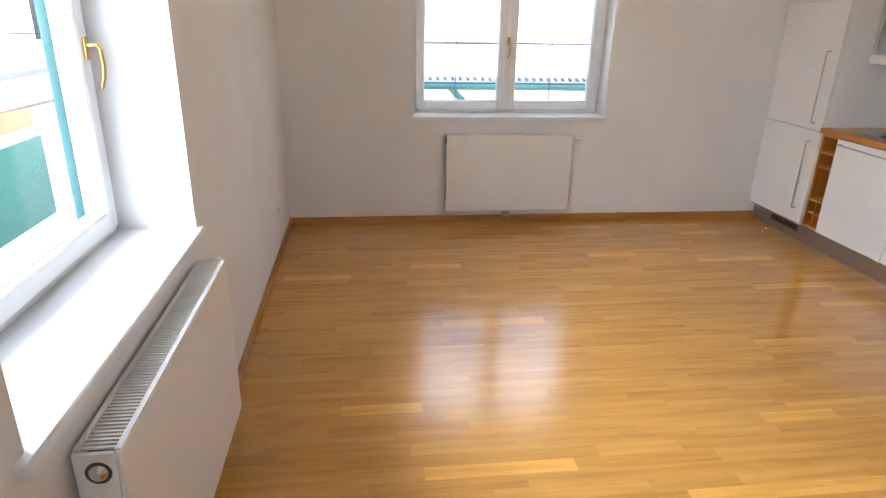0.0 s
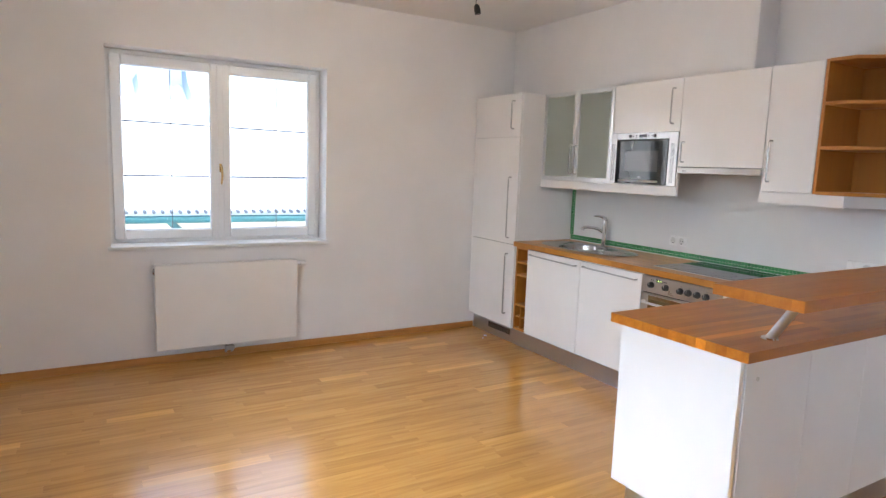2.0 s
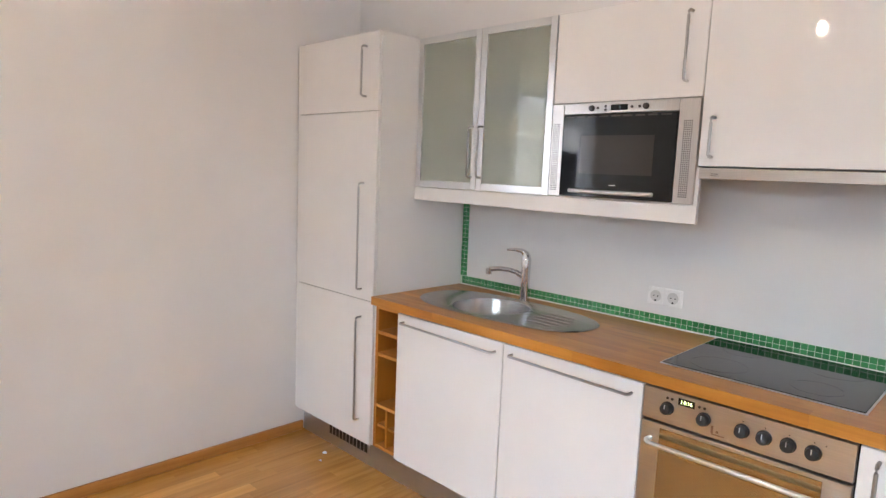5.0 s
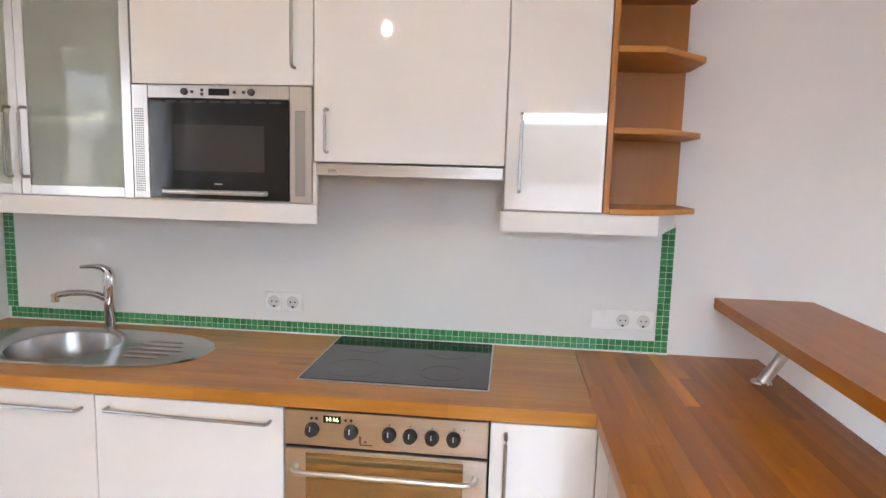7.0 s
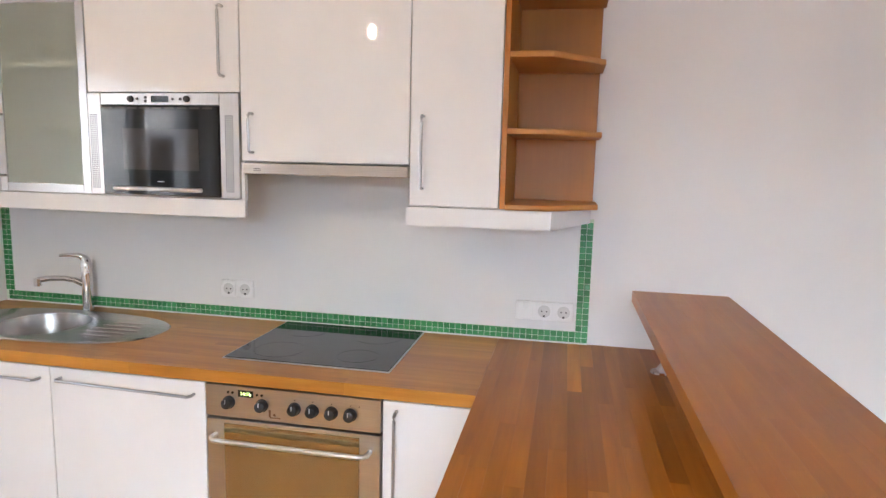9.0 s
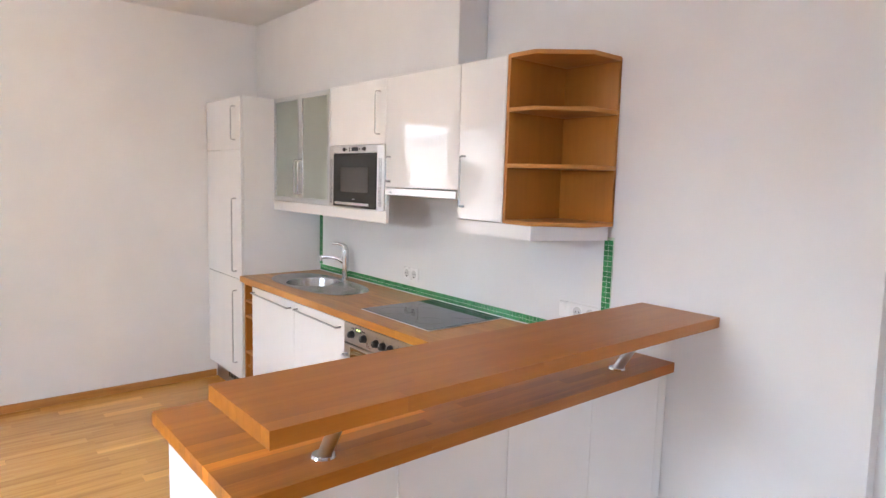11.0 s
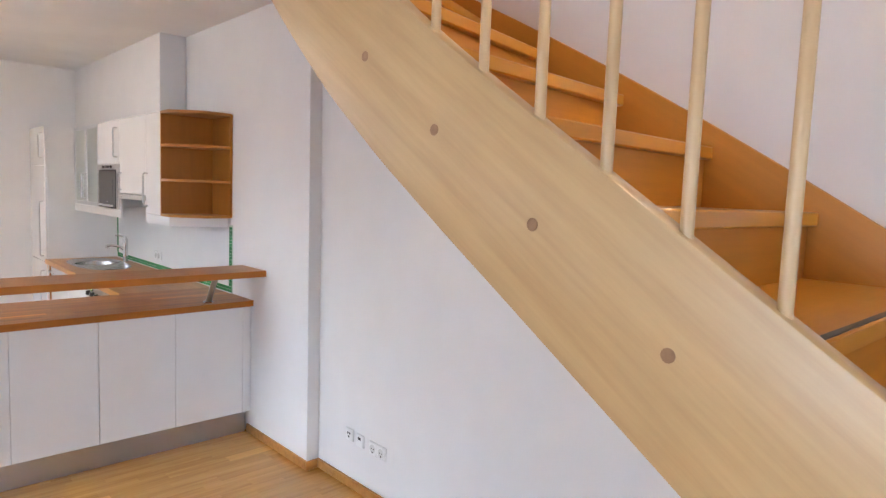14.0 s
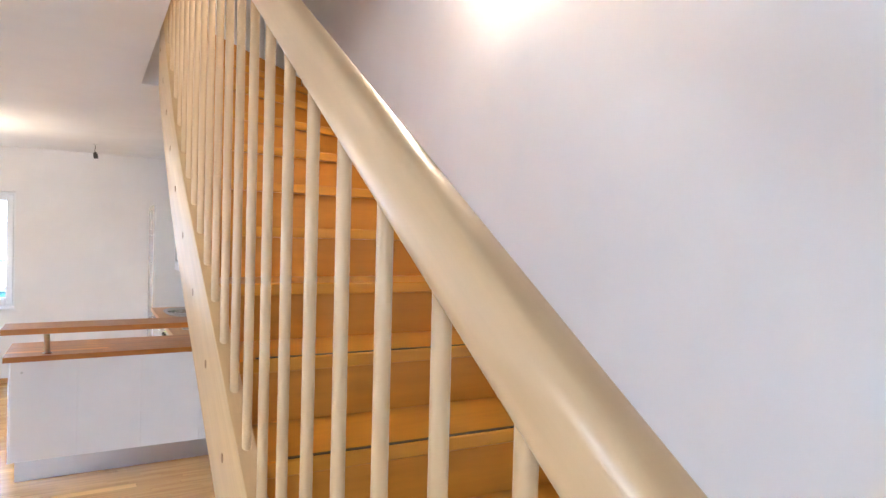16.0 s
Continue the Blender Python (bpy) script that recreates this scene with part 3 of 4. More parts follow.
# tap
t = thing("tap", (4.265, 4.215, 0.92), "chrome single-lever kitchen tap behind the sink", "tap")
bm = disc((4.265, 4.215, 0.92), 2, 0.026, 0.008, 24)
sweep(bm, [(4.265, 4.215, 0.928), (4.265, 4.215, 0.95), (4.265, 4.215, 1.08), (4.265, 4.215, 1.125), (4.262, 4.217, 1.14)], [0.022, 0.021, 0.0225, 0.024, 0.018], 24)
part("body", bm, CHROME, t)
sp = part("spout", rod([(4.26, 4.222, 1.035), (4.235, 4.25, 1.058), (4.21, 4.278, 1.068), (4.175, 4.315, 1.072), (4.145, 4.348, 1.067)], [0.014, 0.0125, 0.012, 0.012, 0.0125], 12), CHROME, t)
part("aerator", disc((4.145, 4.348, 1.043), 2, 0.0145, 0.03, 14), CHROME, sp)
part("lever", rod([(4.265, 4.213, 1.132), (4.262, 4.22, 1.15), (4.25, 4.235, 1.163), (4.228, 4.258, 1.168), (4.2, 4.287, 1.167)], [0.021, 0.017, 0.012, 0.0085, 0.0055], 12), CHROME, t)

# hob
t = thing("hob", (4.07, 3.01, 0.92), "black glass ceramic hob with a steel edge", "hob")
part("rim", boxes(((3.822, 2.718, 0.9203), (4.318, 3.308, 0.9245)), bevel=0.001), ALU, t)
part("glass", boxes(((3.827, 2.723, 0.9225), (4.313, 3.303, 0.9265)), bevel=0.001), BLACK_GLASS, t)
GREY = satin("hob_print", (0.02, 0.02, 0.021), 0.12)
for x, y, r in ((3.95, 3.16, 0.09), (3.95, 2.87, 0.072), (4.19, 3.16, 0.072), (4.19, 2.87, 0.09)):
    bm = bmesh.new()
    ra = [bm.verts.new((x + r * math.cos(k * math.pi / 20), y + r * math.sin(k * math.pi / 20), 0.9268)) for k in range(40)]
    rb = [bm.verts.new((x + (r - 0.003) * math.cos(k * math.pi / 20), y + (r - 0.003) * math.sin(k * math.pi / 20), 0.9268)) for k in range(40)]
    for k in range(40):
        bm.faces.new((ra[k], ra[(k + 1) % 40], rb[(k + 1) % 40], rb[k]))
    part("cooking_zone", bm, GREY, t)

# wall units
t = thing("glass_cabinet", (4.15, 4.29, 1.45), "wall cabinet with two frosted glass doors in aluminium frames", "cabinet")
bm = boxes(((UX + 0.02, 3.902, 1.45), (W - 0.002, 3.92, 2.165)), ((UX + 0.02, 4.69, 1.45), (W - 0.002, 4.7085, 2.165)), ((UX + 0.02, 3.92, 1.45), (W - 0.002, 4.69, 1.468)), ((UX + 0.02, 3.92, 2.147), (W - 0.002, 4.69, 2.165)), ((W - 0.012, 3.92, 1.468), (W - 0.002, 4.69, 2.147)))
part("body", bm, MATT_WHITE, t)
for z in (1.69, 1.91):
    part("shelf", boxes(((UX + 0.0135, 3.921, z), (W - 0.013, 4.689, z + 0.018))), MATT_WHITE, t)
for y0, y1, hy in ((3.903, 4.299, 4.272), (4.301, 4.700, 4.328)):
    f = 0.032
    bm = boxes(((UX, y0, 1.452), (UX + 0.019, y0 + f, 2.163)), ((UX, y1 - f, 1.452), (UX + 0.019, y1, 2.163)), ((UX, y0 + f, 1.452), (UX + 0.019, y1 - f, 1.452 + f)), ((UX, y0 + f, 2.163 - f), (UX + 0.019, y1 - f, 2.163)), bevel=0.001)
    d = part("door", bm, ALU, t, "aluminium framed door")
    part("pane", boxes(((UX + 0.007, y0 + f - 0.004, 1.452 + f - 0.004), (UX + 0.012, y1 - f + 0.004, 2.163 - f + 0.004))), FROST, d, "frosted glass pane").visible_shadow = False
    bow_handle(d, (UX, hy, 1.51), (UX, hy, 1.735), OUT)

t = thing("wall_cabinet", (4.15, 3.6, 1.815), "white gloss wall cabinet above the microwave", "cabinet", "kitchen wall cabinets")
carcass(t, UX + 0.02, 3.30, 3.90, 1.817, 2.165)
part("niche_side", boxes(((UX + 0.004, 3.2905, 1.4492), (UX + 0.022, 3.3022, 1.582))), MATT_WHITE, t)
d = door(t, UX, 3.30, 3.90, 1.815, 2.165)
bow_handle(d, (UX, 3.36, 1.87), (UX, 3.36, 2.10), OUT)
t = thing("wall_cabinet", (4.15, 3.0, 1.58), "white gloss wall cabinet above the cooker hood", "cabinet", "kitchen wall cabinets")
carcass(t, UX + 0.02, 2.70, 3.30, 1.585, 2.165)
d = door(t, UX, 2.70, 3.30, 1.583, 2.165)
bow_handle(d, (UX, 3.255, 1.615), (UX, 3.255, 1.745), OUT)
t = thing("wall_cabinet", (4.15, 2.55, 1.45), "narrow white gloss wall cabinet beside the open shelf", "cabinet", "kitchen wall cabinets")
carcass(t, UX + 0.02, 2.402, 2.70, 1.45, 2.165)
d = door(t, UX, 2.402, 2.70, 1.452, 2.165)
bow_handle(d, (UX, 2.655, 1.51), (UX, 2.655, 1.742), OUT)
solo("light_pelmet", boxes(((UX + 0.002, 3.290, 1.386), (UX + 0.02, 4.706, 1.4485)), bevel=0.001), MATT_WHITE, "white pelmet board under the wall cabinets", "pelmet", "kitchen pelmets")
bm = boxes(((UX + 0.02, 2.69, 1.388), (W - 0.004, 2.708, 1.4485)), bevel=0.001)
prism(bm, [(UX + 0.002, 2.708), (UX + 0.002, 2.235), (4.31, 2.10), (4.31, 2.12), (UX + 0.02, 2.248), (UX + 0.02, 2.708)], 2, 1.388, 1.4485)
solo("light_pelmet", bm, MATT_WHITE, "white pelmet board with an angled end", "pelmet", "kitchen pelmets")

t = thing("cooker_hood", (4.1, 3.0, 1.545), "slim stainless steel cooker hood under the cabinet", "cooker hood")
part("body", boxes(((UX + 0.03, 2.712, 1.548), (W - 0.01, 3.288, 1.5795))), SOCKET_IN, t)
part("front_strip", boxes(((UX - 0.008, 2.704, 1.542), (UX + 0.03, 3.2895, 1.5795)), bevel=0.002), STEEL, t)
part("badge", boxes(((UX - 0.0092, 3.225, 1.558), (UX - 0.0078, 3.25, 1.5605)), ((UX - 0.0092, 3.222, 1.5525), (UX - 0.0078, 3.25, 1.5545))), GAP, t)

# microwave
t = thing("microwave", (4.14, 3.6, 1.454), "built-in microwave with a steel frame and dark glass door", "microwave")
part("body", boxes(((UX + 0.02, 3.31, 1.584), (4.32, 3.89, 1.812))), DARK, t)
fr = part("frame", boxes(((UX - 0.006, 3.303, 1.453), (UX + 0.02, 3.375, 1.813)), ((UX - 0.006, 3.843, 1.453), (UX + 0.02, 3.897, 1.813)), ((UX - 0.006, 3.376, 1.772), (UX + 0.02, 3.842, 1.813)), bevel=0.0015), STEEL_UP, t)
for y0 in (3.325, 3.858):
    bm = bmesh.new()
    for j in range(5):
        for k in range(36):
            y, z = y0 + j * 0.0066, 1.475 + k * 0.0074
            q = [bm.verts.new((UX - 0.0064, y + a, z + b)) for a, b in ((0, 0), (0, 0.0044), (0.0042, 0.0044), (0.0042, 0))]
            bm.faces.new(q)
    part("vent_grid", bm, DARK, fr, "perforated patch of small square vent holes")
d = part("door", boxes(((UX - 0.010, 3.377, 1.456), (UX + 0.015, 3.841, 1.768)), bevel=0.002), MIRROR_GLASS, t, "black glass door")
part("window", boxes(((UX - 0.0108, 3.455, 1.545), (UX - 0.0095, 3.755, 1.69))), MW_SCREEN, d, "grey door window")
part("handle", rod([(UX - 0.01, 3.79, 1.478), (UX - 0.024, 3.785, 1.478), (UX - 0.028, 3.75, 1.478), (UX - 0.028, 3.49, 1.478), (UX - 0.024, 3.455, 1.478), (UX - 0.01, 3.45, 1.478)], 0.008, 10), ALU, d, "steel bar handle")
for k in range(9):
    part("vent_slot", boxes(((UX - 0.0112, 3.40 + k * 0.049, 1.7585), (UX - 0.0095, 3.437 + k * 0.049, 1.7645))), GAP, d)
part("badge", boxes(((UX - 0.0108, 3.595, 1.503), (UX - 0.0095, 3.622, 1.506))), ALU, d)
for y in (3.718, 3.498):
    part("knob", disc((UX - 0.006, y, 1.7925), 0, 0.0115, -0.010, 16, 0.0095), GAP, fr)
part("display", boxes(((UX - 0.0075, 3.570, 1.782), (UX - 0.005, 3.638, 1.803)), bevel=0.0005), BLACK_GLASS, fr)
for y, z in ((3.693, 1.7925), (3.66, 1.798), (3.66, 1.785), (3.553, 1.7925), (3.523, 1.7925)):
    part("button", disc((UX - 0.006, y, z), 0, 0.005, -0.003, 10), GAP, fr)

# open corner shelf
t = thing("open_shelf", (4.2, 2.25, 1.45), "open beech end shelf with angled boards", "shelf")
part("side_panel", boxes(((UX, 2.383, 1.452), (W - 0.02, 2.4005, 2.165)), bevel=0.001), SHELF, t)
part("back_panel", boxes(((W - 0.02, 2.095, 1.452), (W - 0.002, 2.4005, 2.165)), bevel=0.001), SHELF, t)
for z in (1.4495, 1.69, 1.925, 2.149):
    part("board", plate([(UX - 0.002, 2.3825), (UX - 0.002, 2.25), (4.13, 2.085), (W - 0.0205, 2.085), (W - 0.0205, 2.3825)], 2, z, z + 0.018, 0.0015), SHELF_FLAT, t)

# splash panel, mosaic and sockets
structure("splash_panel", boxes(((W - 0.004, 2.132, 0.968), (W, 4.662, 1.56))), SPLASH, "smooth grey-white painted splashback", "splashback")
mosaic = structure("mosaic_border", boxes(((W - 0.0052, 2.085, 0.9205), (W, 4.709, 0.9675)), ((W - 0.0052, 2.085, 0.968), (W, 2.1315, 1.40)), ((W - 0.0052, 4.6625, 0.968), (W, 4.709, 1.385))), GROUT, "green glass mosaic border with pale grout", "tile border")

structure("trim_sealant", boxes(((W - 0.013, 2.086, 0.9203), (W - 0.0076, 4.70, 0.9262)), bevel=0.001), PLASTIC, "pale sealant bead between worktop and tiles", "sealant")


def socket_plate(name, y0, y1, z0, z1, kinds, label, wall):
    t = thing(name, (wall, (y0 + y1) / 2, z0), label, "socket")
    part("frame", boxes(((wall - 0.010, y0, z0), (wall - 0.0005, y1, z1)), bevel=0.003), PLASTIC, t)
    w = (y1 - y0) / len(kinds)
    zc, r = (z0 + z1) / 2, min(w, z1 - z0) * 0.42
    for k, kind in enumerate(kinds):
        yc = y1 - w * (k + 0.5)
        ins = part("insert", boxes(((wall - 0.0125, yc - r, zc - r), (wall - 0.0095, yc + r, zc + r)), bevel=0.001), PLASTIC, t)
        if kind == "socket":
            bm = bmesh.new()
            n = 24
            lo = [bm.verts.new((wall - 0.0135, yc + r * 0.78 * math.cos(2 * math.pi * i / n), zc + r * 0.78 * math.sin(2 * math.pi * i / n))) for i in range(n)]
            mid = [bm.verts.new((wall - 0.0127, yc + r * 0.68 * math.cos(2 * math.pi * i / n), zc + r * 0.68 * math.sin(2 * math.pi * i / n))) for i in range(n)]
            for i in range(n):
                bm.faces.new((lo[i], lo[(i + 1) % n], mid[(i + 1) % n], mid[i]))
            bm.faces.new(mid)
            part("well", bm, SOCKET_IN, ins)
            for dy in (-0.3, 0.3):
                part("pin_hole", disc((wall - 0.0128, yc + r * dy, zc), 0, r * 0.1, -0.0012, 8), DARK, ins)
            part("earth_clip", boxes(((wall - 0.0142, yc - r * 0.13, zc - r * 0.74), (wall - 0.0126, yc + r * 0.13, zc - r * 0.5))), DARK, ins)
        elif kind == "aerial":
            for dy, dz in ((-0.3, 0.3), (0.3, 0.3), (0, -0.35)):
                part("jack", disc((wall - 0.0125, yc + r * dy, zc + r * dz), 0, r * 0.2, -0.002, 10), DARK, ins)
        elif kind == "phone":
            part("jack", boxes(((wall - 0.0140, yc - r * 0.4, zc + r * 0.2), (wall - 0.0122, yc + r * 0.4, zc + r * 0.7))), DARK, ins)


socket_plate("double_socket", 3.462, 3.612, 1.01, 1.083, ("socket", "socket"), "white double socket on the splashback", W - 0.004)
socket_plate("triple_socket", 2.142, 2.362, 1.005, 1.078, ("switch", "socket", "socket"), "white switch and double socket on the splashback", W - 0.004)
socket_plate("aerial_socket", 0.70, 0.772, 0.268, 0.34, ("aerial",), "white aerial socket low on the wall", WS)
socket_plate("phone_socket", 0.60, 0.672, 0.262, 0.334, ("phone",), "white telephone socket low on the wall", WS)
socket_plate("low_socket", 0.405, 0.552, 0.258, 0.33, ("socket", "socket"), "white double socket low on the wall", WS)
bm = boxes(((L + 0.0005, 4.72, 0.25), (L + 0.011, 4.80, 0.33)), bevel=0.003)
solo("wall_socket", bm, PLASTIC, "white socket low on the side wall", "socket")

# peninsula
t = thing("peninsula_cabinet", (3.45, 2.1, 0), "white kitchen peninsula with gloss back panels", "cabinet")
part("body", boxes(((2.585, 1.812, PZ), (W - 0.002, 2.36, 0.878))), MATT_WHITE, t)
part("end_panel", boxes(((2.562, 1.812, PZ), (2.584, 2.385, 0.878)), bevel=0.0015), PANEL_WHITE, t)
part("edge_strip", boxes(((2.558, 1.797, PZ - 0.002), (2.570, 1.8115, 0.878)), bevel=0.001), ALU, t)
for x0, x1 in ((2.571, 2.984), (2.986, 3.409), (3.411, 3.839), (3.841, 4.279), (4.281, 4.337)):
    part("back_panel", boxes(((x0, 1.794, PZ), (x1, 1.811, 0.878)), bevel=0.0012), PANEL_WHITE, t)
for x0, x1 in ((2.586, 3.13), (3.132, 3.712)):
    part("door", boxes(((x0, 2.362, PZ), (x1, 2.38, DZ)), bevel=0.002), GLOSS, t)
part("corner_filler", boxes(((3.7135, 2.362, PZ), (3.74, 2.412, 0.878))), GLOSS, t)
part("plinth", boxes(((2.60, 1.84, 0), (2.615, 2.33, PZ - 0.004)), ((2.615, 1.84, 0), (W - 0.018, 1.855, PZ - 0.004)), bevel=0.001), PLINTH, t, "brushed aluminium plinth")
part("screw_cap", disc((2.64, 1.794, 0.80), 1, 0.009, -0.002, 14), SOCKET_IN, t)
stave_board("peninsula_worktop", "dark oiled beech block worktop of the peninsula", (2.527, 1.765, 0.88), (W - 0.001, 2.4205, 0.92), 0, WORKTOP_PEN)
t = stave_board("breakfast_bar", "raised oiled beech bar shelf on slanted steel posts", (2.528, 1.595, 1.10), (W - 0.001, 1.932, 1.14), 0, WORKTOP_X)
tagged(t, category="bar counter")
for x in (2.79, 4.07):
    po = part("post", rod([(x, 1.852, 0.923), (x, 1.742, 1.1005)], 0.0185, 18), STEEL_UP, t, "brushed steel slanted post")
    part("foot_plate", disc((x, 1.855, 0.9205), 2, 0.033, 0.006, 22, 0.03), CHROME, po)

# ---- radiators ----


def radiator(label, axis, a0, a1, z0, z1, front, wall, valve_end, gap):
    """Panel radiator; axis 0 runs along x on a wall at y, 1 along y on a wall at x. front and wall: planes of its face and its wall."""
    s = 1 if front > wall else -1
    mid = (a0 + a1) / 2

    def lohi(u0, u1, d0, d1, zz0, zz1):
        p, q = sorted((d0, d1))
        return ((u0, p, zz0), (u1, q, zz1)) if axis == 0 else ((p, u0, zz0), (q, u1, zz1))

    def at(u, d, z):
        return (u, d, z) if axis == 0 else (d, u, z)
    back = wall + s * gap
    t = thing("radiator", at(mid, wall, z0), label, "radiator")
    part("front_panel", boxes(lohi(a0, a1, front, front - s * 0.012, z0, z1 - 0.004), bevel=0.004), ENAMEL, t)
    part("rear_panel", boxes(lohi(a0 + 0.01, a1 - 0.01, back, back + s * 0.012, z0 + 0.01, z1 - 0.02), bevel=0.003), ENAMEL, t)
    for u0, u1 in ((a0, a0 + 0.01), (a1 - 0.01, a1)):
        part("side_cover", boxes(lohi(u0, u1, front - s * 0.0125, back, z0 + 0.02, z1 - 0.002), bevel=0.002), ENAMEL, t)
    bm = boxes(lohi(a0 + 0.011, a1 - 0.011, front - s * 0.002, front - s * 0.014, z1 - 0.006, z1))
    lo, hi = lohi(a0 + 0.011, a1 - 0.011, back, back + s * 0.012, z1 - 0.006, z1)
    box(bm, lo, hi)
    top = part("grille", bm, ENAMEL, t, "slotted top grille")
    n = int((a1 - a0 - 0.03) / 0.0135)
    bm = bmesh.new()
    for k in range(n):
        u = a0 + 0.018 + k * 0.0135
        lo, hi = lohi(u, u + 0.0065, front - s * 0.0142, back + s * 0.0122, z1 - 0.006, z1 - 0.001)
        box(bm, lo, hi)
    tagged(part("grille_mesh", bm, ENAMEL, top), kind="stuff")
    # Solid block coloured dark, so the slots above read as shaded.
    part("core", boxes(lohi(a0 + 0.012, a1 - 0.012, front - s * 0.0145, back + s * 0.0125, z0 + 0.03, z1 - 0.03)), GAP, t, "convector core, dark to give the shade in the grille slots")
    for u in (a0 + 0.15, a1 - 0.15):
        part("bracket", boxes(lohi(u, u + 0.03, back, wall, z0 + 0.1, z1 - 0.1)), ENAMEL, t)
    dm = (front + back) / 2
    sgn = 1 if valve_end > 0 else -1
    ue = a1 if valve_end > 0 else a0
    v = part("valve", rod([at(ue, dm, z1 - 0.035), at(ue + sgn * 0.03, dm, z1 - 0.035), at(ue + sgn * 0.035, dm, z1 - 0.035), at(ue + sgn * 0.075, dm, z1 - 0.035), at(ue + sgn * 0.08, dm, z1 - 0.035)], [0.012, 0.012, 0.018, 0.018, 0.013], 14), PLASTIC, t, "white thermostat knob")
    uo = a0 if valve_end > 0 else a1
    part("plug_ring", rod([at(uo, dm, z1 - 0.05), at(uo - sgn * 0.002, dm, z1 - 0.05)], 0.027, 16), GAP, t)
    part("vent_plug", rod([at(uo, dm, z1 - 0.05), at(uo - sgn * 0.006, dm, z1 - 0.05), at(uo - sgn * 0.014, dm, z1 - 0.05)], [0.021, 0.019, 0.010], 14), CHROME, t, "steel bleed plug")
    part("pipe_block", boxes(lohi(mid - 0.035, mid + 0.035, front - s * 0.03, front - s * 0.065, z0 - 0.055, z0 - 0.02), bevel=0.004), HANDLE, t, "metal pipe connector below")
    for du in (-0.022, 0.022):
        part("pipe", rod([at(mid + du, front - s * 0.048, z0 + 0.01), at(mid + du, front - s * 0.048, z0 - 0.06), at(mid + du, (front - s * 0.075), z0 - 0.075), at(mid + du, wall, z0 - 0.075)], 0.008, 8), HANDLE, t)


radiator("cream enamelled panel radiator under the back window", 0, 0.965, 2.01, 0.115, 0.752, 5.31, B, 1, 0.03)
radiator("cream enamelled panel radiator under the side window sill", 1, 1.56, 2.63, 0.15, 0.79, -0.2, L, 1, 0.014)

# ---- lamps ----
t = thing("pendant_socket", (3.09, 4.49, 2.63), "black bulb holder hanging on a short ceiling wire", "lamp")
part("wire", rod([(3.09, 4.49, H), (3.092, 4.492, 2.77), (3.085, 4.49, 2.735), (3.088, 4.49, 2.715)], 0.003, 6), CABLE, t)
part("holder", rod([(3.088, 4.49, 2.72), (3.09, 4.488, 2.71), (3.094, 4.484, 2.685), (3.10, 4.48, 2.65)], [0.010, 0.02, 0.023, 0.023], 14), DARK, t)
part("ceiling_rose", disc((3.09, 4.49, H - 0.012), 2, 0.02, 0.0115, 14, 0.024), PLASTIC, t)
t = thing("pendant_lamp", (1.96, 3.48, 2.41), "bare lit bulb hanging from the ceiling", "lamp")
part("wire", rod([(1.96, 3.48, H), (1.96, 3.48, 2.52)], 0.003, 6), CABLE, t)
part("holder", rod([(1.96, 3.48, 2.525), (1.96, 3.48, 2.51), (1.96, 3.48, 2.465)], [0.010, 0.02, 0.022], 14), DARK, t)
part("bulb", rod([(1.96, 3.48, 2.465), (1.96, 3.48, 2.445), (1.96, 3.48, 2.425), (1.96, 3.48, 2.405), (1.96, 3.48, 2.398)], [0.012, 0.018, 0.022, 0.018, 0.006], 16), BULB, t, "glowing bulb")
t = thing("wall_lamp", (WS, -1.80, 2.90), "lit bulb on a small white wall holder above the stairs", "lamp")
part("base", disc((WS - 0.0005, -1.80, 2.98), 0, 0.045, -0.025, 20, 0.035), PLASTIC, t)
part("arm", rod([(WS - 0.02, -1.80, 2.98), (WS - 0.09, -1.80, 2.985), (WS - 0.12, -1.80, 3.01)], 0.012, 10), PLASTIC, t)
part("bulb", rod([(WS - 0.12, -1.80, 3.0), (WS - 0.12, -1.80, 3.03), (WS - 0.12, -1.80, 3.055), (WS - 0.12, -1.80, 3.08), (WS - 0.12, -1.80, 3.092)], [0.013, 0.024, 0.030, 0.024, 0.008], 16), STAIR_BULB, t, "glowing bulb")

# scraps left on the floor by the plinth
random.seed(8)
for x, y, r in ((3.70, 5.06, 0.014), (3.63, 5.0, 0.006)):
    o = [(x + r * random.uniform(0.6, 1.2) * math.cos(k * math.pi / 4), y + r * random.uniform(0.6, 1.3) * math.sin(k * math.pi / 4)) for k in range(8)]
    solo("plaster_crumb", plate(o, 2, 0.0003, 0.005), PLASTIC, "white crumb of plaster on the oak floor", "debris", "crumbs on the floor")

# ---- stairs ----
RISE, N = 0.190, 16
INNER = [-3.72, -3.44, -3.16, -2.88, -2.60, -2.32, -2.04, -1.755, -1.47, -1.185, -0.91, -0.68, -0.48, -0.295, -0.12, 0.05]
OUTER = [-3.84, -3.56, -3.27, -2.98, -2.69, -2.39, -2.085, -1.785, -1.49, -1.18, -0.855, -0.51, -0.15, 0.22, 0.60, 1.03]
SX0, SX1 = 3.392, 4.394      # between the stringers


def level(n):
    return 1.288 + RISE * (n - 7)


def smooth_line(pts, y):
    """Height at y along a line of (y, z) knots, rounded at the knots."""
    def raw(v):
        for (ya, za), (yb, zb) in zip(pts, pts[1:]):
            if v <= yb or (yb, zb) == pts[-1]:
                return za + (zb - za) * (v - ya) / (yb - ya)
    return sum(raw(y + d * 0.05) for d in range(-3, 4)) / 7


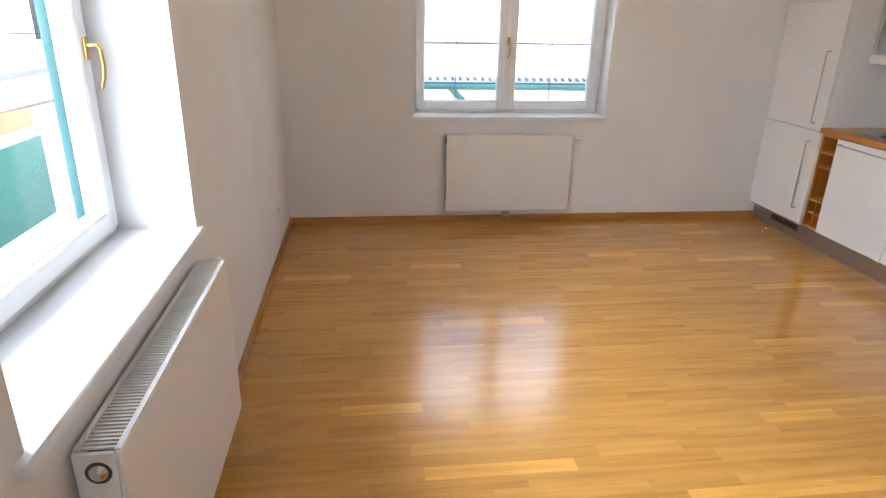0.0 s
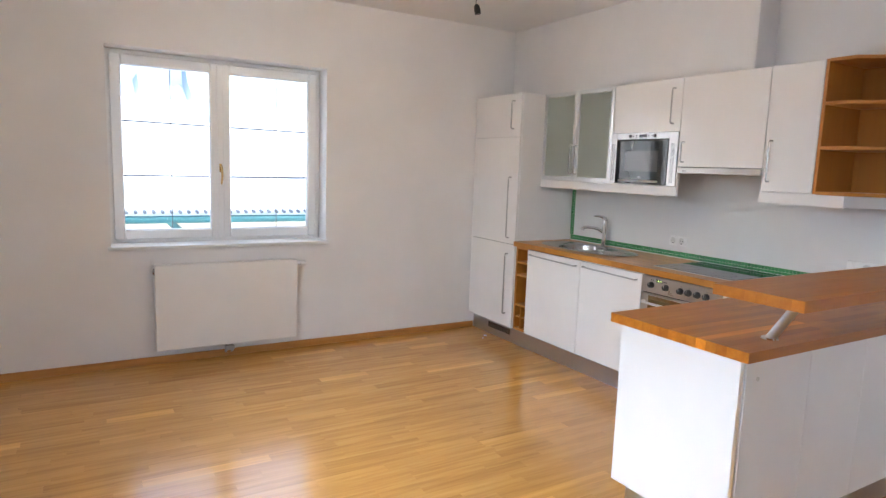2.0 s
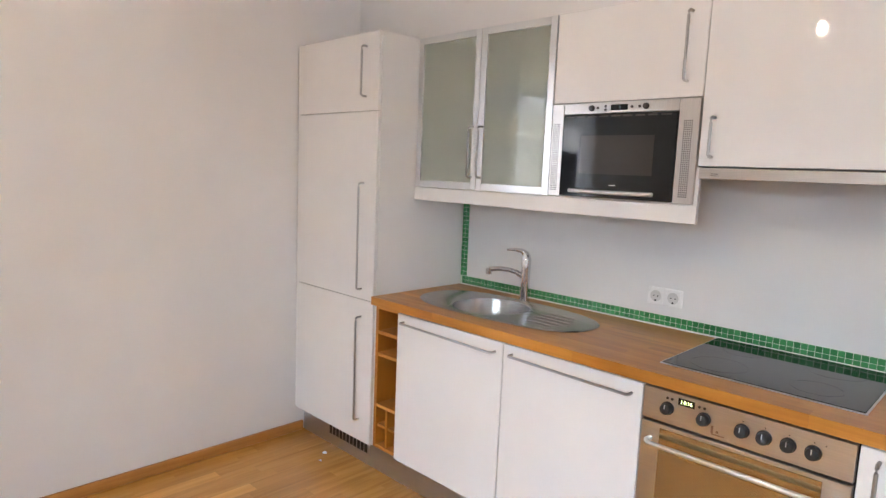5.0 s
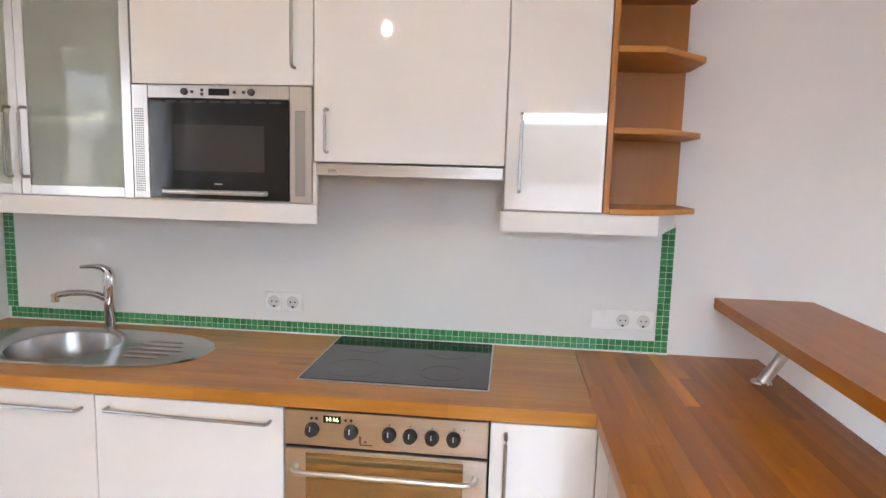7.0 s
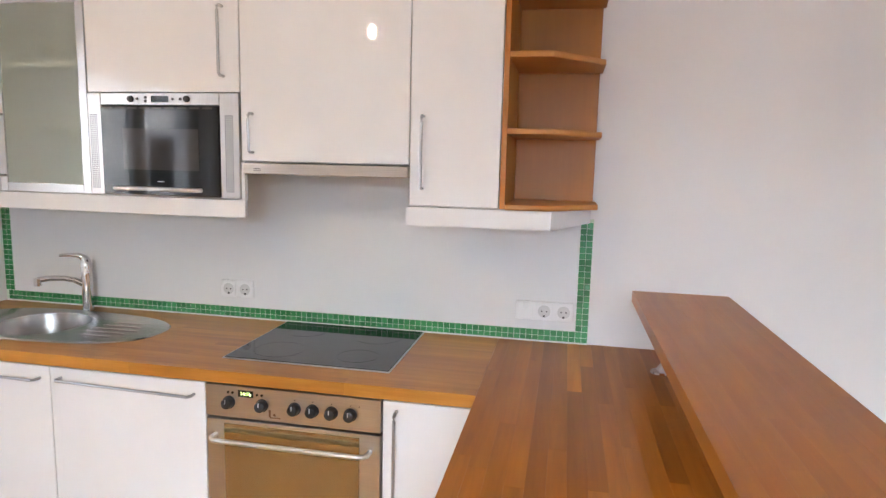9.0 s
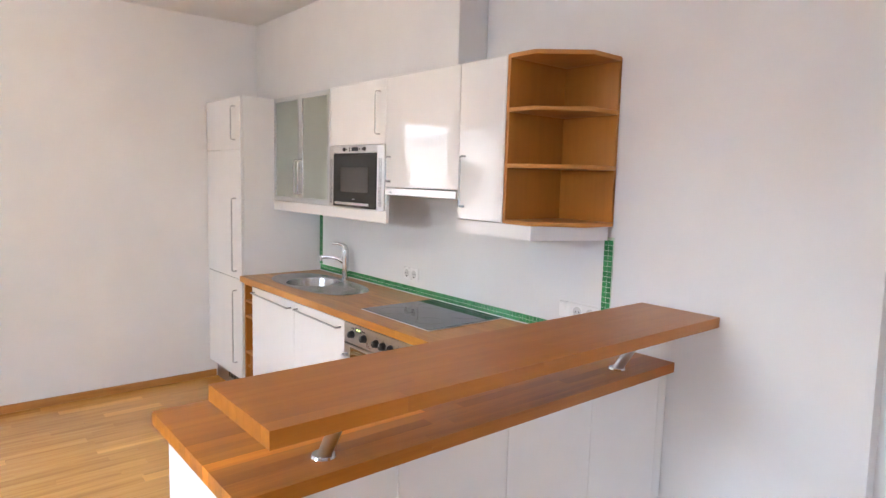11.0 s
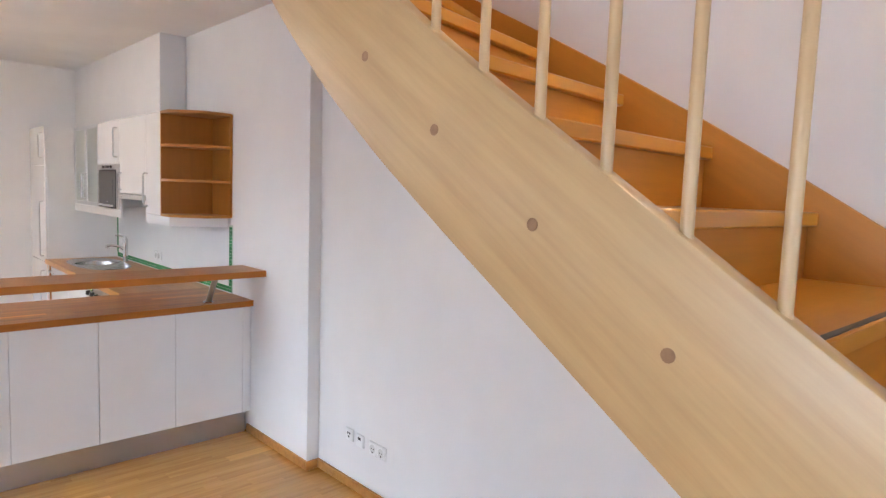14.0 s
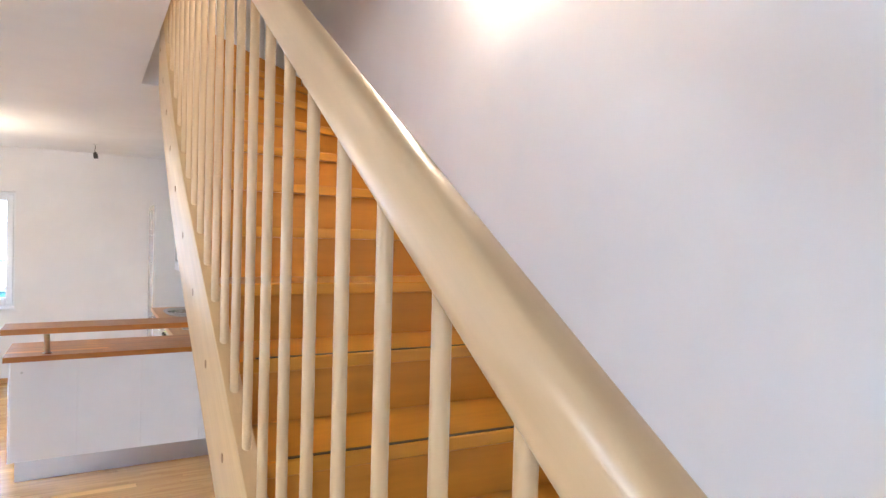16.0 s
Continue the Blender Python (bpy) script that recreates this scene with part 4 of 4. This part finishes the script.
PLUGS = [(-1.885 + 0.28 * (n - 7), 1.254 + 0.1876 * (n - 7)) for n in range(1, 11)]
PLUGS += [(-0.786, 2.006), (-0.572, 2.194), (-0.383, 2.383), (-0.208, 2.567), (-0.04, 2.757), (0.12, 2.945)]
s = thing("staircase", (3.9, -1.5, 0), "closed wooden staircase with orange treads and pale banister", "staircase")


def band(line, y0, y1, x0, x1, up, down, steps):
    """A stringer board that follows a line, with its width square to the slope."""
    bm = bmesh.new()
    rows = []
    for k in range(steps + 1):
        y = y0 + (y1 - y0) * k / steps
        z = smooth_line(line, y)
        sl = (smooth_line(line, y + 0.02) - smooth_line(line, y - 0.02)) / 0.04
        f = math.sqrt(1 + sl * sl)
        zt, zb = z + up * f, max(z - down * f, 0.002)
        zt = max(zt, zb + 0.05)
        rows.append([bm.verts.new(p) for p in ((x0, y, zb), (x1, y, zb), (x1, y, zt), (x0, y, zt))])
    for a, b in zip(rows, rows[1:]):
        for i in range(4):
            bm.faces.new((a[i], a[(i + 1) % 4], b[(i + 1) % 4], b[i]))
    bm.faces.new(rows[0])
    bm.faces.new(list(reversed(rows[-1])))
    bmesh.ops.recalc_face_normals(bm, faces=bm.faces)
    hard = [e for e in bm.edges if e.calc_face_angle(0) > 0.9]
    bmesh.ops.bevel(bm, geom=hard, offset=0.004, segments=2, affect='EDGES', profile=0.5)
    return bm


outer = part("stringer", band(PLUGS, -3.85, 0.02, 3.346, 3.391, 0.161, 0.161, 60), STRINGER, s, "pale beech outer stringer, curved towards the top")
WALLS = [(OUTER[n - 1], level(n)) for n in range(1, N + 1)]
part("stringer", band(WALLS, -3.86, 1.0, 4.395, 4.4185, 0.066, 0.19, 60), WALL_STRINGER, s, "orange lacquered wall stringer")
for n in range(1, N):
    z = level(n)
    yi, yo, bi, bo = INNER[n - 1], OUTER[n - 1], INNER[n] + 0.015, OUTER[n] + 0.015
    part("tread", plate([(SX0, yi - 0.022), (SX1, yo - 0.022), (SX1, bo + 0.005), (SX0, bi + 0.005)], 2, z - 0.04, z, 0.004), TREAD, s)
    below = max(level(n - 1), 0) if n > 1 else 0.002
    part("riser", plate([(SX0, yi + 0.004), (SX1, yo + 0.004), (SX1, yo + 0.022), (SX0, yi + 0.022)], 2, below + 0.001, z - 0.0405), RISER, s)
    if n <= 8:
        a, b = 0.06, 0.94
        p = [(SX0 + (SX1 - SX0) * f, yi + (yo - yi) * f - 0.018 + d) for f, d in ((a, 0), (b, 0), (b, 0.014), (a, 0.014))]
        part("grip_strip", plate(p, 2, z + 0.0003, z + 0.0022), DARK, s, "black anti-slip strip")
    plug = PLUGS[n - 1]
    part("plug", disc((3.347, plug[0], plug[1]), 0, 0.0125, -0.0022, 14), PLUG, outer, "dark end-grain dowel plug")
part("riser", plate([(SX0, INNER[-1] + 0.004), (SX1, OUTER[-1] - 0.02), (SX1, OUTER[-1] - 0.002), (SX0, INNER[-1] + 0.022)], 2, level(15) + 0.001, UP - 0.003), RISER, s)


def rail_z(y):
    k = smooth_line(PLUGS, y)
    sl = (smooth_line(PLUGS, y + 0.02) - smooth_line(PLUGS, y - 0.02)) / 0.04
    return k + 0.161 * math.sqrt(1 + sl * sl)


RAIL = 1.091                 # middle of the handrail above the stringer's edge
ys = [-3.74 + 0.1 * k for k in range(38)]
part("handrail", rod([(3.368, y, rail_z(y) + RAIL) for y in ys], 0.03, 20, (0.027, 0.044)), RAILING, s, "pale rounded beech handrail")
for k in range(24):
    y = -3.696 + 0.149 * k
    if y > -0.05:
        break
    part("baluster", rod([(3.368, y, rail_z(y) - 0.012), (3.368, y, rail_z(y) + RAIL - 0.03)], 0.011, 12), DOWEL, s)
part("newel_post", boxes(((3.33, -3.92, 0.0), (3.405, -3.845, 1.45)), bevel=0.006), DOWEL, s)

# ---- outdoors ----
solo("ground", boxes(((-400, -300, -4.4), (400, 500, -4.2))), SNOW, "snow-covered ground", "ground", "", "structure")
t = thing("shed", (3, 13, -4.2), "long yellow shed with a snow-covered roof and teal gutter", "building")
part("wall", boxes(((-1.5, 9.75, -4.2), (22, 27, 0.72))), YELLOW, t)
bm = bmesh.new()
prism(bm, [(9.15, 0.86), (18.9, 3.05), (28, 0.9), (28, 0.8), (18.9, 2.95), (9.15, 0.78)], 0, -2, 23)
roof = part("roof", bm, SNOW, t, "snow-covered roof")
bm = bmesh.new()
for k in range(240):
    x = -1.9 + k * 0.104
    sweep(bm, [(x, 9.08, 0.825), (x, 9.35, 0.885)], 0.022, 6)
tagged(part("corrugation", bm, SLATE, roof, "dark corrugated eave"), kind="stuff")
part("gutter", rod([(-2, 9.05, 0.73), (23, 9.05, 0.73)], 0.04, 10), TEAL, t, "teal gutter")
part("fascia", boxes(((-2, 9.12, 0.715), (23, 9.17, 0.78))), TEAL, t)
for k in range(9):
    x = -0.6 + k * 2.1
    part("brace", rod([(x, 9.2, 0.72), (x + 0.22, 9.5, 0.5), (x + 0.42, 9.75, 0.3)], 0.045, 6), TEAL, t, "teal diagonal brace")
for k in range(1):
    part("snow_guard", rod([(-2, 10.6 + k * 2.2, 1.25 + k * 0.495), (22, 10.6 + k * 2.2, 1.25 + k * 0.495)], 0.012, 6), SLATE, roof)
for z0, z1 in ((1.95, 1.93), (1.29, 1.31)):
    solo("cable", rod([(-9.02, 9.0, z0 + 0.05), (1, 9.0, z0), (3.2, 9.0, z1), (12, 9.0, z1 + 0.08)], 0.011, 6), CABLE, "black overhead cable between the houses", "cable", "overhead cables")
solo("cable", rod([(1.42, 8.2, -4.2), (1.45, 8.2, 6.0)], 0.005, 6), CABLE, "thin upright wire outside the window", "cable", "upright wires")
solo("cable", rod([(2.62, 8.2, -4.2), (2.64, 8.2, 6.0)], 0.005, 6), CABLE, "thin upright wire outside the window", "cable", "upright wires")

random.seed(4)
bm = bmesh.new()
cols = []
for k in range(240):
    x = -90 + k * 0.9
    top = 20 + 5 * noise.noise((x * 0.03, 0.3, 0)) + 1.6 * noise.noise((x * 0.35, 1.7, 0)) + random.uniform(-0.5, 0.7) - max(0, x - 22) * 0.3
    cols.append([bm.verts.new((x, 110 + 12 * noise.noise((x * 0.03, j, 5)) + j * 8, -4.2 + (max(top, 0) + 3.4) * (j / 5) ** 0.7 + (random.uniform(-0.5, 0.5) if 0 < j < 5 else 0))) for j in range(6)])
for a, b in zip(cols, cols[1:]):
    for j in range(5):
        bm.faces.new((a[j], b[j], b[j + 1], a[j + 1]))
solo("wooded_hill", bm, FOREST, "distant wooded hill with winter haze in its colour", "hill", "", "structure")

t = thing("street_house", (-13, 17, -4.2), "pale house across the street with a dark green gate", "building")
part("wall", boxes(((-18, 7, -4.2), (-9.0, 40, 3.2))), PALE, t)
part("roof", plate([(-18.5, 3.2), (-8.6, 3.2), (-13.5, 6.4)], 1, 6.8, 40.2), SNOW, t)
g = part("gate", boxes(((-9.06, 14.0, -4.2), (-8.99, 19.6, -1.85))), GREEN_GATE, t, "dark green gate")
for k in range(9):
    part("gate_rail", boxes(((-9.12, 14.0, -4.1 + k * 0.25), (-9.065, 19.6, -4.02 + k * 0.25))), TEAL, g)
part("sign_board", boxes(((-9.05, 16.6, -1.55), (-8.99, 19.3, -0.95))), ORANGE, t, "orange sign board")
part("awning", boxes(((-9.5, 15.5, -0.25), (-8.99, 22, -0.05)), bevel=0.02), SLATE, t, "grey flat canopy")
for k in range(5):
    y = 12 + k * 4.2
    w = part("window", boxes(((-9.03, y, 0.7), (-8.99, y + 1.3, 2.2))), BLACK_GLASS, t)
    part("frame", boxes(((-9.08, y - 0.08, 0.62), (-8.985, y, 2.28)), ((-9.08, y + 1.3, 0.62), (-8.985, y + 1.38, 2.28)), ((-9.08, y, 2.2), (-8.985, y + 1.3, 2.28)), ((-9.08, y, 0.62), (-8.985, y + 1.3, 0.7))), PVC, w)
solo("downpipe", rod([(-0.725, 2.80, -4.2), (-0.725, 2.80, 4.0)], 0.036, 14), TEAL, "teal painted rainwater downpipe outside the window", "downpipe")
solo("cable", rod([(-0.76, 3.04, 1.33), (-9.0, 17.82, -0.98)], 0.012, 6), CABLE, "black overhead cable across the street", "cable", "overhead cables")

# ---- mosaic tiles ----
P = 0.0233
bm = boxes(((-0.0022, 0.0009, 0.0009), (0.0, P - 0.0009, P - 0.0009)), bevel=0.0008)
tile_mesh = mesh_of("tile", bm, TILE, (0, 0, 0), False)


def tile(y, z):
    ob = new("tile", tile_mesh)
    ob.parent = mosaic
    ob.location = Vector((W - 0.0051, y, z)) - mosaic.location


for k in range(int((4.709 - 2.085) / P)):
    for r in range(2):
        tile(2.0855 + k * P, 0.9207 + r * P)
for c in range(2):
    for k in range(18):
        tile(2.0855 + c * P, 0.9687 + k * P)
        if k < 17:
            tile(4.6625 + c * P, 0.9687 + k * P)

# ---- floor strips ----
SW = 0.0715
rows = []
y = R
while y < B:
    rows.append(y)
    y += SW
random.seed(11)
lengths = [0.36, 0.44, 0.52, 0.60]
cache = {}
rest = bmesh.new()
near = 0
for i, y in enumerate(rows):
    x = L - random.uniform(0.0, 0.5)
    y1 = min(y + SW, B)
    while x < WS:
        ln = random.choice(lengths)
        x0, x1 = max(x, L), min(x + ln, WS if y < STEP else W)
        x += ln
        if x1 - x0 < 0.02:
            continue
        whole = x1 - x0 > ln - 0.001 and y1 - y > SW - 0.001
        if whole and near < 300 and 2.0 < y < 4.7 and 0.0 < x0 < 3.6:
            if ln not in cache:
                b2 = bmesh.new()
                box(b2, (0.00005, 0.00005, -0.006), (ln - 0.00005, SW - 0.00005, 0.0), 0.00015)
                cache[ln] = mesh_of("floor_strip", b2, FLOOR_PIECE, (0, 0, 0), False)
            ob = new("floor_strip", cache[ln])
            ob.parent = floor
            ob.location = Vector((x0, y, 0)) - floor.location
            near += 1
        else:
            v = [rest.verts.new(p) for p in ((x0 + 0.00005, y + 0.00005, -0.0055), (x1 - 0.00005, y + 0.00005, -0.0055), (x1 - 0.00005, y1 - 0.00005, -0.0055), (x0 + 0.00005, y1 - 0.00005, -0.0055), (x0 + 0.00015, y + 0.00015, 0), (x1 - 0.00015, y + 0.00015, 0), (x1 - 0.00015, y1 - 0.00015, 0), (x0 + 0.00015, y1 - 0.00015, 0))]
            for q in ((4, 5, 6, 7), (0, 1, 5, 4), (1, 2, 6, 5), (2, 3, 7, 6), (3, 0, 4, 7)):
                rest.faces.new([v[k] for k in q])
me = mesh_of("floor_strips", rest, FLOOR_REST, floor.location, False)
ob = new("floor_strips", me)
ob.parent = floor
tagged(ob, kind="stuff")
